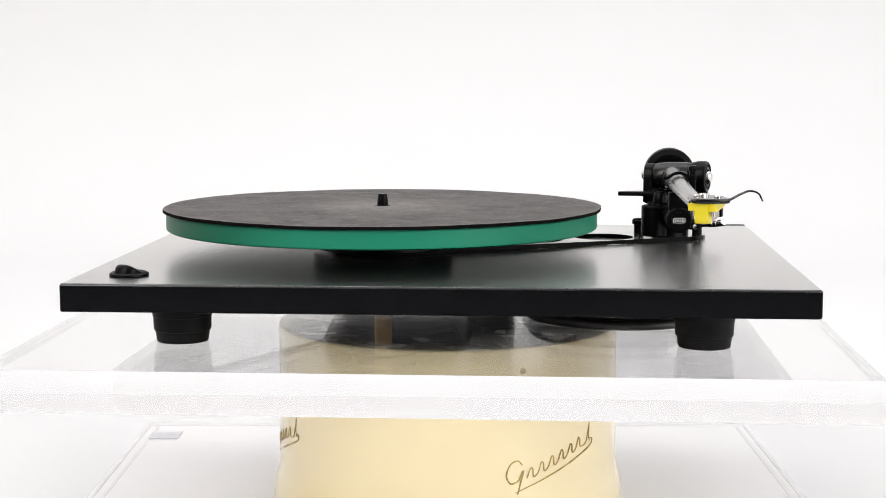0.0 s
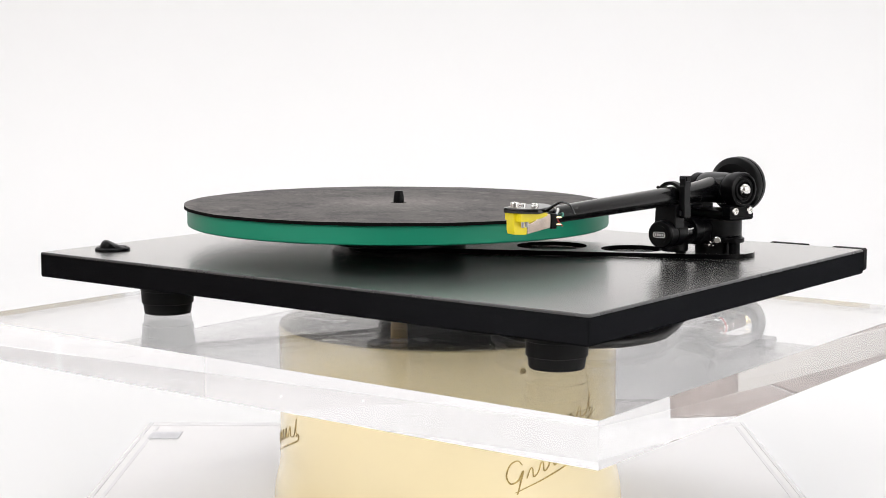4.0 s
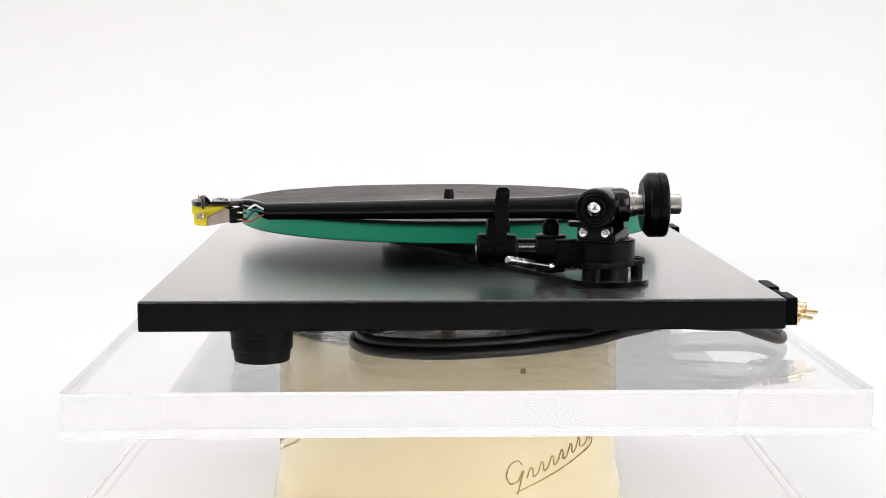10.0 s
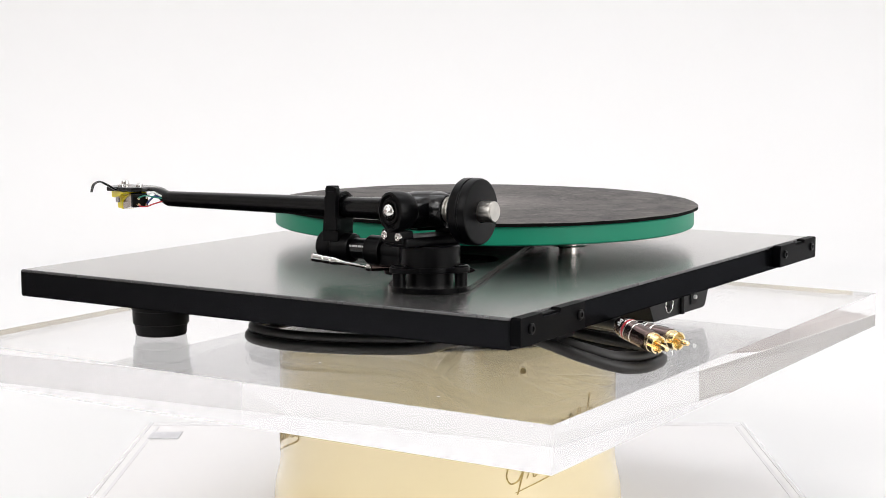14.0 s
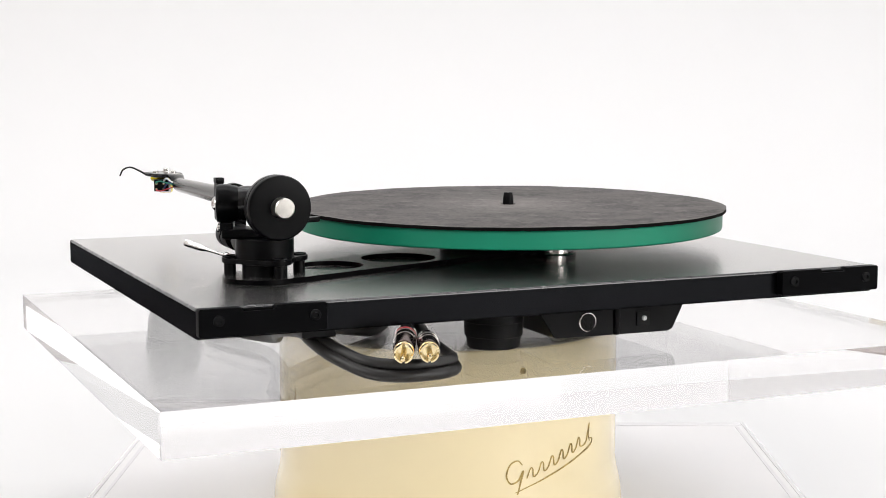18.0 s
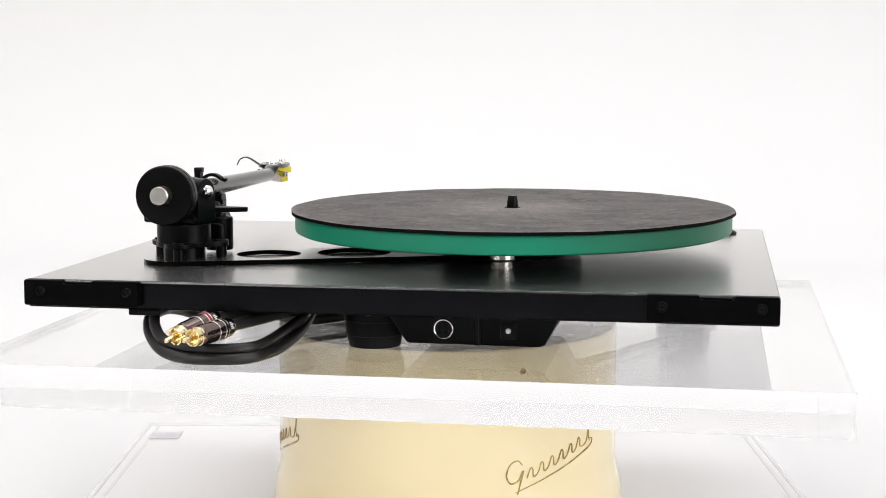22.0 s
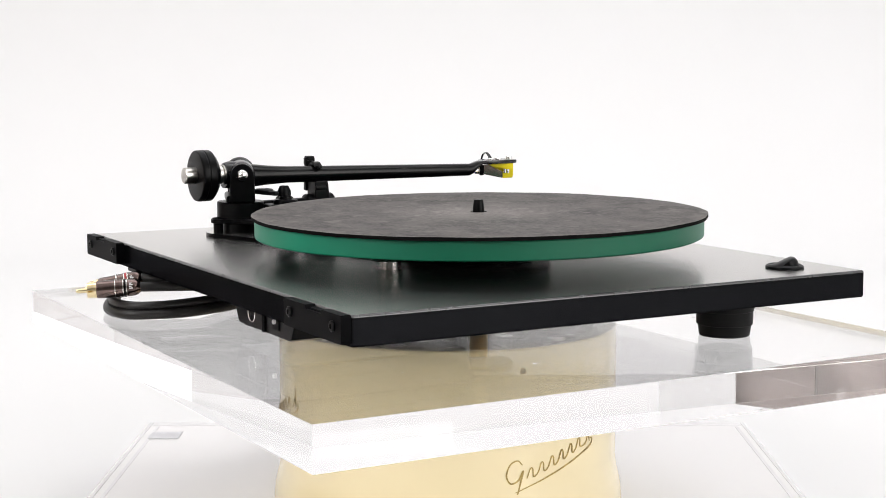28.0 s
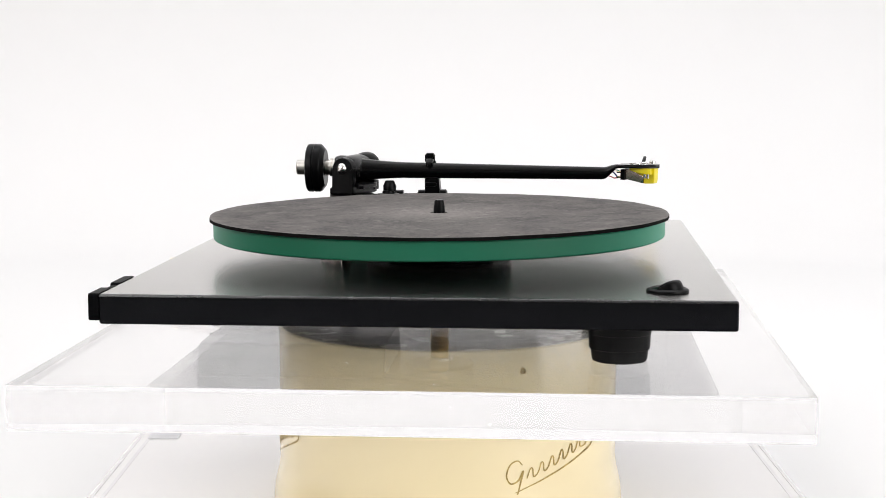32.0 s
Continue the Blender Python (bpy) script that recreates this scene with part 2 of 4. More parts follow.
# ---- mesh helpers (lengths in millimetres) ----
def link(name, bm, mat, parent=None, label="", smooth=35):
    bmesh.ops.recalc_face_normals(bm, faces=bm.faces)
    bmesh.ops.scale(bm, vec=(0.001, 0.001, 0.001), verts=bm.verts)
    mesh = bpy.data.meshes.new(name)
    normals = []
    if smooth:
        # corner normals weighted by face area, so that broad flats stay flat beside rounded edges
        limit = math.cos(radians(smooth))
        bm.normal_update()
        area = {f: f.calc_area() for f in bm.faces}
        for f in bm.faces:
            f.smooth = True
            for corner in f.loops:
                n = Vector((0, 0, 0))
                for g in corner.vert.link_faces:
                    if g.normal.dot(f.normal) >= limit:
                        n += g.normal * area[g]
                normals.append(n.normalized() if n.length > 1e-14 else f.normal.copy())
    bm.to_mesh(mesh)
    bm.free()
    if smooth:
        mesh.normals_split_custom_set(normals)
    mesh.materials.append(mat)
    ob = new(name, mesh)
    if parent:
        ob.parent = parent
    if label:
        ob["label"] = label
    return ob


def part(name, bm, mat, parent, label="", smooth=35):
    ob = link(name, bm, mat, parent, label, smooth)
    if parent.type == "EMPTY":
        ob.location.z = -parent.location.z
    return ob


def box(x0, x1, y0, y1, z0, z1, bevel=0.0, segs=2, m=None, bm=None):
    own = bmesh.new()
    bmesh.ops.create_cube(own, size=1.0)
    bmesh.ops.scale(own, vec=(x1 - x0, y1 - y0, z1 - z0), verts=own.verts)
    bmesh.ops.translate(own, vec=((x0 + x1) / 2, (y0 + y1) / 2, (z0 + z1) / 2), verts=own.verts)
    if bevel:
        bmesh.ops.bevel(own, geom=own.edges[:], offset=bevel, segments=segs, affect="EDGES", profile=0.5)
    if m:
        bmesh.ops.transform(own, matrix=m, verts=own.verts)
    return merge(bm, own)


def merge(bm, own):
    if bm is None:
        return own
    mesh = bpy.data.meshes.new("scrap")
    own.to_mesh(mesh)
    own.free()
    bm.from_mesh(mesh)
    bpy.data.meshes.remove(mesh)
    return bm


def lathe(profile, m=None, segs=64, bm=None):
    """Turns (radius, height) pairs about z; ends at radius 0 close the form."""
    own = bmesh.new()
    rings = []
    for r, z in profile:
        if r < 1e-6:
            rings.append([own.verts.new((0, 0, z))])
        else:
            rings.append([own.verts.new((r * math.cos(2 * math.pi * k / segs), r * math.sin(2 * math.pi * k / segs), z)) for k in range(segs)])
    for a, b in zip(rings, rings[1:]):
        for k in range(segs):
            j = (k + 1) % segs
            if len(a) == 1 and len(b) == 1:
                continue
            if len(a) == 1:
                own.faces.new((a[0], b[k], b[j]))
            elif len(b) == 1:
                own.faces.new((a[k], a[j], b[0]))
            else:
                own.faces.new((a[k], a[j], b[j], b[k]))
    if m:
        bmesh.ops.transform(own, matrix=m, verts=own.verts)
    return merge(bm, own)


def axis(origin, direction):
    """Carries z to a direction at an origin, for turned forms."""
    return Matrix.Translation(origin) @ Vector(direction).to_track_quat("Z", "Y").to_matrix().to_4x4()


def bezier(points, steps=12, closed=False):
    """A smooth curve through points (Catmull-Rom)."""
    p = [Vector(q) for q in points]
    n = len(p)
    out = []
    for i in range(n if closed else n - 1):
        a = p[(i - 1) % n] if closed or i > 0 else p[0] * 2 - p[1]
        b, c = p[i], p[(i + 1) % n]
        d = p[(i + 2) % n] if closed or i + 2 < n else p[-1] * 2 - p[-2]
        for k in range(steps):
            t = k / steps
            out.append(0.5 * (2 * b + (c - a) * t + (2 * a - 5 * b + 4 * c - d) * t * t + (3 * b - a - 3 * c + d) * t ** 3))
    if not closed:
        out.append(p[-1])
    return out


def sweep(path, radii, segs=14, flat=1.0, up=None, bm=None):
    """A round or flattened rod along a path, with closed ends."""
    own = bmesh.new()
    path = [Vector(q) for q in path]
    n = len(path)
    if not hasattr(radii, "__len__"):
        radii = [radii] * n
    tangent = (path[1] - path[0]).normalized()
    normal = Vector(up) if up else tangent.orthogonal().normalized()
    rings = []
    for i, q in enumerate(path):
        t = (path[min(i + 1, n - 1)] - path[max(i - 1, 0)]).normalized()
        normal = (normal - t * normal.dot(t)).normalized()
        side = t.cross(normal)
        rings.append([own.verts.new(q + radii[i] * (math.cos(a) * side + flat * math.sin(a) * normal)) for a in [2 * math.pi * k / segs for k in range(segs)]])
    for a, b in zip(rings, rings[1:]):
        for k in range(segs):
            j = (k + 1) % segs
            own.faces.new((a[k], a[j], b[j], b[k]))
    own.faces.new(rings[0])
    own.faces.new(rings[-1])
    return merge(bm, own)


def arc(cx, cy, r, a0, a1, n=24):
    return [(cx + r * math.cos(radians(a0 + (a1 - a0) * k / n)), cy + r * math.sin(radians(a0 + (a1 - a0) * k / n))) for k in range(n + 1)]


def prism(outline, z0, z1, bevel=0.0, holes=(), m=None, bm=None, segs=2):
    own = bmesh.new()
    edges = []
    for loop in (outline, *holes):
        vs = [own.verts.new((x, y, z0)) for x, y in loop]
        edges += [own.edges.new((vs[i], vs[(i + 1) % len(vs)])) for i in range(len(vs))]
    bmesh.ops.triangle_fill(own, use_beauty=True, use_dissolve=not holes, edges=edges)
    grown = bmesh.ops.extrude_face_region(own, geom=own.faces[:])
    bmesh.ops.translate(own, vec=(0, 0, z1 - z0), verts=[v for v in grown["geom"] if isinstance(v, bmesh.types.BMVert)])
    if bevel:
        bmesh.ops.recalc_face_normals(own, faces=own.faces)
        rim = [e for e in own.edges if len(e.link_faces) == 2 and e.calc_face_angle() > 0.9]
        bmesh.ops.bevel(own, geom=rim, offset=bevel, segments=segs, affect="EDGES", profile=0.5)
    if m:
        bmesh.ops.transform(own, matrix=m, verts=own.verts)
    return merge(bm, own)


# ---- the studio ----
FLOOR = -192.0
GROUND = -950.0


def studio():
    # a white sweep: floor, a wide cove and the wall, which turns forward on one side
    plan = [(-2540, 1230, 1, 0)] + [(-2040 - 500 * math.cos(a), 1300 + 500 * math.sin(a), math.cos(a), -math.sin(a)) for a in [math.pi / 2 * k / 12 for k in range(13)]] + [(-1000, 1800, 0, -1)] + [(300 + 1500 * math.sin(a), 300 + 1500 * math.cos(a), -math.sin(a), -math.cos(a)) for a in [math.pi / 2 * k / 24 for k in range(25)]] + [(1800, -440, -1, 0)]
    prof = [(400 - 400 * math.sin(a), FLOOR + 400 - 400 * math.cos(a)) for a in [math.pi / 2 * k / 12 for k in range(13)]] + [(0, 2300)]
    bm = bmesh.new()
    rows = [[bm.verts.new((x + nx * inset, y + ny * inset, z)) for inset, z in prof] for x, y, nx, ny in plan]
    for p, q in zip(rows, rows[1:]):
        for i in range(len(prof) - 1):
            bm.faces.new((p[i], p[i + 1], q[i + 1], q[i]))
    bm.faces.new([r[0] for r in rows] + [bm.verts.new((1400, -1300, FLOOR)), bm.verts.new((-2590, -1300, FLOOR)), bm.verts.new((-2590, 1230, FLOOR))])
    bmesh.ops.recalc_face_normals(bm, faces=bm.faces)
    bmesh.ops.solidify(bm, geom=bm.faces[:], thickness=6)
    tagged(link("backdrop", bm, PAPER, None, "", 30), "seamless white paper backdrop sweep under the stand", kind="structure")
    tagged(link("floor", box(-2600, 2600, -3600, 2100, GROUND - 60, GROUND), TILES, None, "", 0), "brown square floor tiles with pale joints", kind="structure")
    tagged(link("platform", box(-2580, 2580, -1290, 1090, GROUND, FLOOR - 13, 4), WALL_PAINT, None, "", 0), "plain dark platform under the paper sweep", kind="structure")
    for name, b in (("wall_north", (-2700, 2700, 2100, 2200, GROUND - 60, 2400)), ("wall_south", (-2700, 2700, -3700, -3600, GROUND - 60, 2400)),
                    ("wall_east", (2600, 2700, -3600, 2100, GROUND - 60, 2400)), ("wall_west", (-2700, -2600, -3600, 2100, GROUND - 60, 2400))):
        mat, words = {"wall_west": (JOINT, "pale studio wall with a stretch of brown glazed tiles"), "wall_east": (PALE_PAINT, "plain pale grey studio wall"), "wall_south": (GREY_PAINT, "plain grey studio wall")}.get(name, (WALL_PAINT, "plain dark painted studio wall"))
        wall = tagged(link(name, box(*b), mat, None, "", 0), words, kind="structure")
        if name == "wall_west":
            west = wall
    tagged(link("ceiling", box(-2700, 2700, -3700, 2200, 2400, 2460), PAPER, None, "", 0), "plain white studio ceiling", kind="structure")
    return west


TILE = material("brown_glazed_tile", (0.385, 0.33, 0.31), 0.35, vary=0.35, scale=5, bump=0.1, bump_scale=120, spec=0.4)
JOINT = material("pale_joint_mortar", (0.74, 0.72, 0.69), 0.8, vary=0.06, scale=30)
wall_west = studio()


def wall_tiles():
    """Brown tiles set on the west wall, above and beside the paper."""
    mesh = None
    for i in range(7):
        for k in range(5):
            y, z = -780 + 332 * i, -760 + 332 * k
            if mesh is None:
                piece = part("tile", box(0, 8, -163, 163, -163, 163, 1.5, 1), TILE, wall_west, smooth=0)
                mesh = piece.data
            else:
                piece = new("tile", mesh)
                piece.parent = wall_west
            piece.location = (-2.600, y / 1000, z / 1000)


wall_tiles()


def tiled_slab():
    """Brown glazed tiles with pale joints, laid on a thin backing beside the stand."""
    bed = link("tile_bed", box(-2005, -600, -435, 955, FLOOR + 0.1, FLOOR + 4, 1.0), JOINT, None, "", 0)
    tagged(bed, "bed of brown glazed tiles with pale joints on the white paper", "tile panel")
    first = None
    for i in range(4):
        for k in range(4):
            if first is None:
                first = part("tile", box(-171, 171, -170, 170, 0, 5, 1.5, 1), TILE, bed, smooth=0)
                piece = first
            else:
                piece = new("tile", first.data)
                piece.parent = bed
            piece.location = ((-1829 + 350 * i) / 1000, (-262 + 347 * k) / 1000, (FLOOR + 3.4) / 1000)


tiled_slab()

# ---- the display stand ----
DRUM_R = 117.5
DRUM_TOP = -70.6


def drum_point(theta, z, out=0.0):
    a = radians(theta)
    return ((DRUM_R + out) * math.sin(a), -(DRUM_R + out) * math.cos(a), z)


def emblem(parent, turn):
    """A brand mark as a plain flourish: a wave of slanted loops over a swash."""
    def put(points, width):
        path = bezier([drum_point(turn + s * 0.56, z, 0.15) for s, z in points], 10)
        own = bmesh.new()
        rows = []
        n = len(path)
        for i, q in enumerate(path):
            t = (path[min(i + 1, n - 1)] - path[max(i - 1, 0)]).normalized()
            outward = Vector((q.x, q.y, 0)).normalized()
            side = t.cross(outward).normalized() * width * (0.65 + 0.35 * math.sin(math.pi * i / (n - 1)))
            rows.append([own.verts.new(q + side), own.verts.new(q + side + outward * 0.25), own.verts.new(q - side + outward * 0.25), own.verts.new(q - side)])
        for a, b in zip(rows, rows[1:]):
            for k in range(4):
                own.faces.new((a[k], a[(k + 1) % 4], b[(k + 1) % 4], b[k]))
        own.faces.new(rows[0])
        own.faces.new(rows[-1])
        return own
    loop = [(11, -124.5), (8, -121.5), (3.5, -124), (1.5, -131), (4, -136), (8.5, -134.5), (11.5, -128.5), (10, -136), (7, -146), (2, -151), (-2, -149.5), (1, -145), (10, -141)]
    part("emblem_loop", put(loop, 0.5), OLD_BRASS, parent, "aged brass flourish")
    wave = []
    for k in range(6):
        s, base = 14 + k * 7.0, -133.5 + k * 2.75
        wave += [(s, base), (s + 2.2, base + 6.2), (s + 3.6, base + 5.6), (s + 4.2, base + 0.6)]
    wave += [(58, -118), (60, -112), (61.8, -105.5), (61, -113), (62, -117.5)]
    part("emblem_wave", put(wave, 0.45), OLD_BRASS, parent, "aged brass flourish")
    part("emblem_swash", put([(10, -141), (25, -135.5), (42, -129), (58, -122.5), (63.5, -119.5), (64.5, -116), (61.5, -115.5)], 0.5), OLD_BRASS, parent, "aged brass flourish")


def display_stand():
    stand = new("display_pedestal")
    stand.location = (0, 0, -0.180)
    tagged(stand, "cream enamelled round pedestal with brass flourishes, on an acrylic plate", "pedestal")
    body = part("drum", lathe([(0, -180), (122.4, -180), (122.3, -170), (121.3, -160), (119.6, -153), (118.1, -146), (DRUM_R, -138), (DRUM_R, DRUM_TOP - 0.8), (DRUM_R - 0.8, DRUM_TOP), (0, DRUM_TOP)], segs=160), CREAM, stand)
    plate = part("top_plate", lathe([(0, DRUM_TOP + 0.2), (DRUM_R - 0.7, DRUM_TOP + 0.2), (DRUM_R - 0.7, DRUM_TOP + 0.6), (0, DRUM_TOP + 0.6)], segs=128), DARK_TOP, stand, "scuffed dark steel top plate")
    # fine scratches that the turning slab has left
    rng, cuts = random.Random(11), bmesh.new()
    for k in range(90):
        r, a, span, slant, w = rng.uniform(70, 114), rng.uniform(0, 2 * math.pi), rng.uniform(0.02, 0.12), rng.uniform(-9, 9), rng.uniform(0.08, 0.22)
        rows = []
        for i in range(6):
            b, q = a + span * (i / 5 - 0.5), min(r + slant * (i / 5 - 0.5), 115.5)
            rows.append([cuts.verts.new(((q + e) * math.cos(b), (q + e) * math.sin(b), DRUM_TOP + 0.63)) for e in (-w, w)])
        for p, q in zip(rows, rows[1:]):
            cuts.faces.new((p[0], p[1], q[1], q[0]))
    part("scratches", cuts, STEEL, plate, "pale fine scratches")["kind"] = "stuff"
    for turn in (17.6, -93.5, 146):
        emblem(body, turn)
    x, y, z = drum_point(23.8, -84.5)
    part("screw", lathe([(0, 0), (2.0, 0), (2.0, 0.8), (1.5, 1.0), (1.2, 0.4), (0, 0.4)], axis((x, y, z), (x, y, 0)), 24), OLD_BRASS, body, "small dark screw")
    x0, x1, y0, y1 = -262, 260, -280, 251
    base = link("base_plate", box(x0, x1, y0, y1, -190, -180, 4.0, 1), BASE_ACRYLIC, smooth=0)
    tagged(base, "milky acrylic base plate lying on the white backdrop", "base plate")
    # grey strips laid on top draw the reflections in the plate's edges
    for b in ((x0 + 4.2, x0 + 7.4, y0 + 5, y1 - 5), (x1 - 7.4, x1 - 4.2, y0 + 5, y1 - 5), (x0 + 7.6, x1 - 7.6, y1 - 17, y1 - 5), (x0 + 7.6, x1 - 7.6, y0 + 5, y0 + 17)):
        part("reflection_bar", box(*b, -181, -179.6, 0.3, 1), EDGE_REFLECTION, base, "grey bar drawn for the plate edge's reflection", 0)
    for x in (x0 + 14, x1 - 13):
        part("reflection_line", box(x - 1.6, x + 1.6, y0 + 20, y1 - 20, -181, -179.7, 0.3, 1), EDGE_REFLECTION, base, "grey line drawn for the plate edge's reflection", 0)
    tagged(link("sticker", box(-249, -223.5, 187, 211, -179.9, -179.3, 0.15, 1), STICKER), "small grey rectangular sticker on the acrylic plate", "sticker")


display_stand()

# ---- the turning slab ----
SLAB_TOP, SLAB_LOW = -44.7, -69.9
SX0, SX1, SY0, SY1 = -258.5, 257.0, -214.4, 222.5
slab = link("acrylic_slab", box(SX0, SX1, SY0, SY1, SLAB_LOW, SLAB_TOP, 0.05, 1), ACRYLIC, smooth=0)
slab.visible_shadow = False
tagged(slab, "thick clear acrylic slab under the record player, polished edges", "slab")


def slab_dust():
    """Lint and tiny specks on the slab's top and front edges."""
    rng = random.Random(5)
    light, dark = bmesh.new(), bmesh.new()
    for k in range(60):
        bm = light if k % 3 else dark
        x, y, z = rng.uniform(SX0 + 4, SX1 - 4), rng.uniform(SY0 + 4, SY1 - 4), SLAB_TOP
        size = rng.uniform(0.15, 0.42)
        side = rng.random()
        if side < 0.3:
            z = rng.uniform(SLAB_LOW + 1, SLAB_TOP - 1)
            x, y = rng.choice(((SX0, y), (SX1, y), (x, SY0), (x, SY1)))
        long = rng.uniform(1, 4) if side > 0.8 else 1.0
        turn = Matrix.Translation((x, y, z)) @ Matrix.Rotation(rng.uniform(0, 6.28), 4, "Z")
        box(-size * long, size * long, -size * 0.6, size * 0.6, -0.05 if side >= 0.3 else -size * 0.6, size * 0.5, 0, m=turn, bm=bm)
    for bm, mat, words in ((light, WHITE_PLASTIC, "pale lint and dust specks"), (dark, RUBBER, "dark dust specks")):
        ob = link("dust", bm, mat, slab, words, 0)
        ob["kind"] = "stuff"


slab_dust()

# ---- the record player ----
player = new("record_player")
player.location = (0, 0, SLAB_TOP / 1000)
tagged(player, "black record player with green platter and parked tonearm", "turntable")
PX, PY = -45.5, 2.0
# the platter sits a third of a degree off level, lower at the back
PLATTER_LEAN = Matrix.Translation((PX, PY, -0.55)) @ Matrix.Rotation(radians(-0.344), 4, "X")


def screw_head(parent, at, direction, r, mat, label=""):
    bm = lathe([(0, -0.5), (r, -0.5), (r, 0.7), (r * 0.85, 1.25), (r * 0.5, 1.35), (r * 0.42, 0.5), (0, 0.5)], axis(at, direction), 20)
    return part("screw", bm, mat, parent, label)


def plinth():
    own = box(-219.5, 227.5, -177, 181.5, -17.2, 0, 1.5, 4)
    board = part("plinth_board", own, PLINTH, player)
    board.data.materials.append(PLINTH_EDGE)
    board.data.materials.append(GLOSS_EDGE)
    for f in board.data.polygons:
        f.material_index = 0 if abs(f.normal.z) > 0.95 else 1 if f.normal.z < 0.1 else 2
    # three stepped feet
    for x, y in ((-160.6, -114), (166.4, -114.5), (24.6, 125)):
        prof = [(0, -17), (19.6, -17), (19.8, -17.4), (19.8, -22.2), (19.4, -22.6), (18.9, -22.7), (18.7, -28.2), (18.2, -28.5), (18.1, -37.0), (17.1, -37.4), (16.9, -38.4), (16.3, SLAB_TOP + 1.0), (15.8, SLAB_TOP + 0.2), (0, SLAB_TOP + 0.2)]
        foot = part("foot", lathe(prof, Matrix.Translation((x, y, 0)), 56), RUBBER, player)
        for k in range(16):
            a = 2 * math.pi * k / 16
            part("grip_rib", box(-0.35, 0.35, -0.4, 0.4, -20.9, -17.4, 0, m=Matrix.Translation((x + 19.7 * math.cos(a), y + 19.7 * math.sin(a), 0)) @ Matrix.Rotation(a + math.pi / 2, 4, "Z")), RUBBER, foot)
    # hinge brackets at the back
    for x0, x1, s1, s2 in ((155.3, 227.3, 162.2, 216.4), (-219.3, -145.2, -154.1, -209.2)):
        y0, y1, z0, z1 = 181.4, 187.6, -15.2, 0.3
        mid = (x0 + x1) / 2 + (2.5 if x0 > 0 else -2.5)
        out = [(x0 + 1, z0), (x1 - 1, z0), (x1, z0 + 1), (x1, z1 - 1), (x1 - 1, z1), (mid + 10, z1), (mid + 9, z1 - 2.4), (mid - 9, z1 - 2.4), (mid - 10, z1), (x0 + 1, z1), (x0, z1 - 1), (x0, z0 + 1)]
        m = Matrix(((1, 0, 0, 0), (0, 0, 1, 0), (0, 1, 0, 0), (0, 0, 0, 1)))
        bracket = part("hinge_bracket", prism(out, y0, y1, 0.5, m=m), MOULDED, player)
        part("hinge_tab", box(mid - 8.2, mid + 8.2, y0 + 0.6, y1 - 1.6, z1 - 3.0, z1 - 1.2, 0.3), MOULDED, bracket)
        for s in (s1, s2):
            screw_head(bracket, (s, y1, -6.5), (0, 1, 0), 3.1, BLACK)
    # rocker switch
    sx, sy = -187, -140
    switch = part("power_switch", lathe([(0, 0), (11.6, 0), (12.2, 0.5), (12.0, 1.6), (10.6, 2.5), (9.6, 2.3), (9.2, 1.2), (0, 1.2)], Matrix.Translation((sx, sy, 0)), 48), BLACK, player)
    m = Matrix.Translation((sx, sy, 0)) @ Matrix.Rotation(radians(233), 4, "Z")
    fin = [(-1, 1.2), (-1, 2.0), (-0.8, 2.6), (-0.45, 3.7), (-0.1, 5.2), (0.2, 6.5), (0.42, 7.2), (0.6, 7.2), (0.75, 6.5), (0.9, 4.8), (0.98, 2.6), (1, 1.2)]
    rocker, rows = bmesh.new(), []
    for k in range(11):
        v = -8.6 + 17.2 * k / 10
        half, low = math.sqrt(9.0 ** 2 - v * v), 1 - 0.45 * abs(v / 9) ** 3
        rows.append([rocker.verts.new(m @ Vector((u * half, v, 1.2 + (z - 1.2) * low))) for u, z in fin])
    for a, b in zip(rows, rows[1:]):
        for k in range(len(fin) - 1):
            rocker.faces.new((a[k], a[k + 1], b[k + 1], b[k]))
    rocker.faces.new(rows[0])
    rocker.faces.new(rows[-1])
    part("rocker", rocker, BLACK, switch, smooth=50)


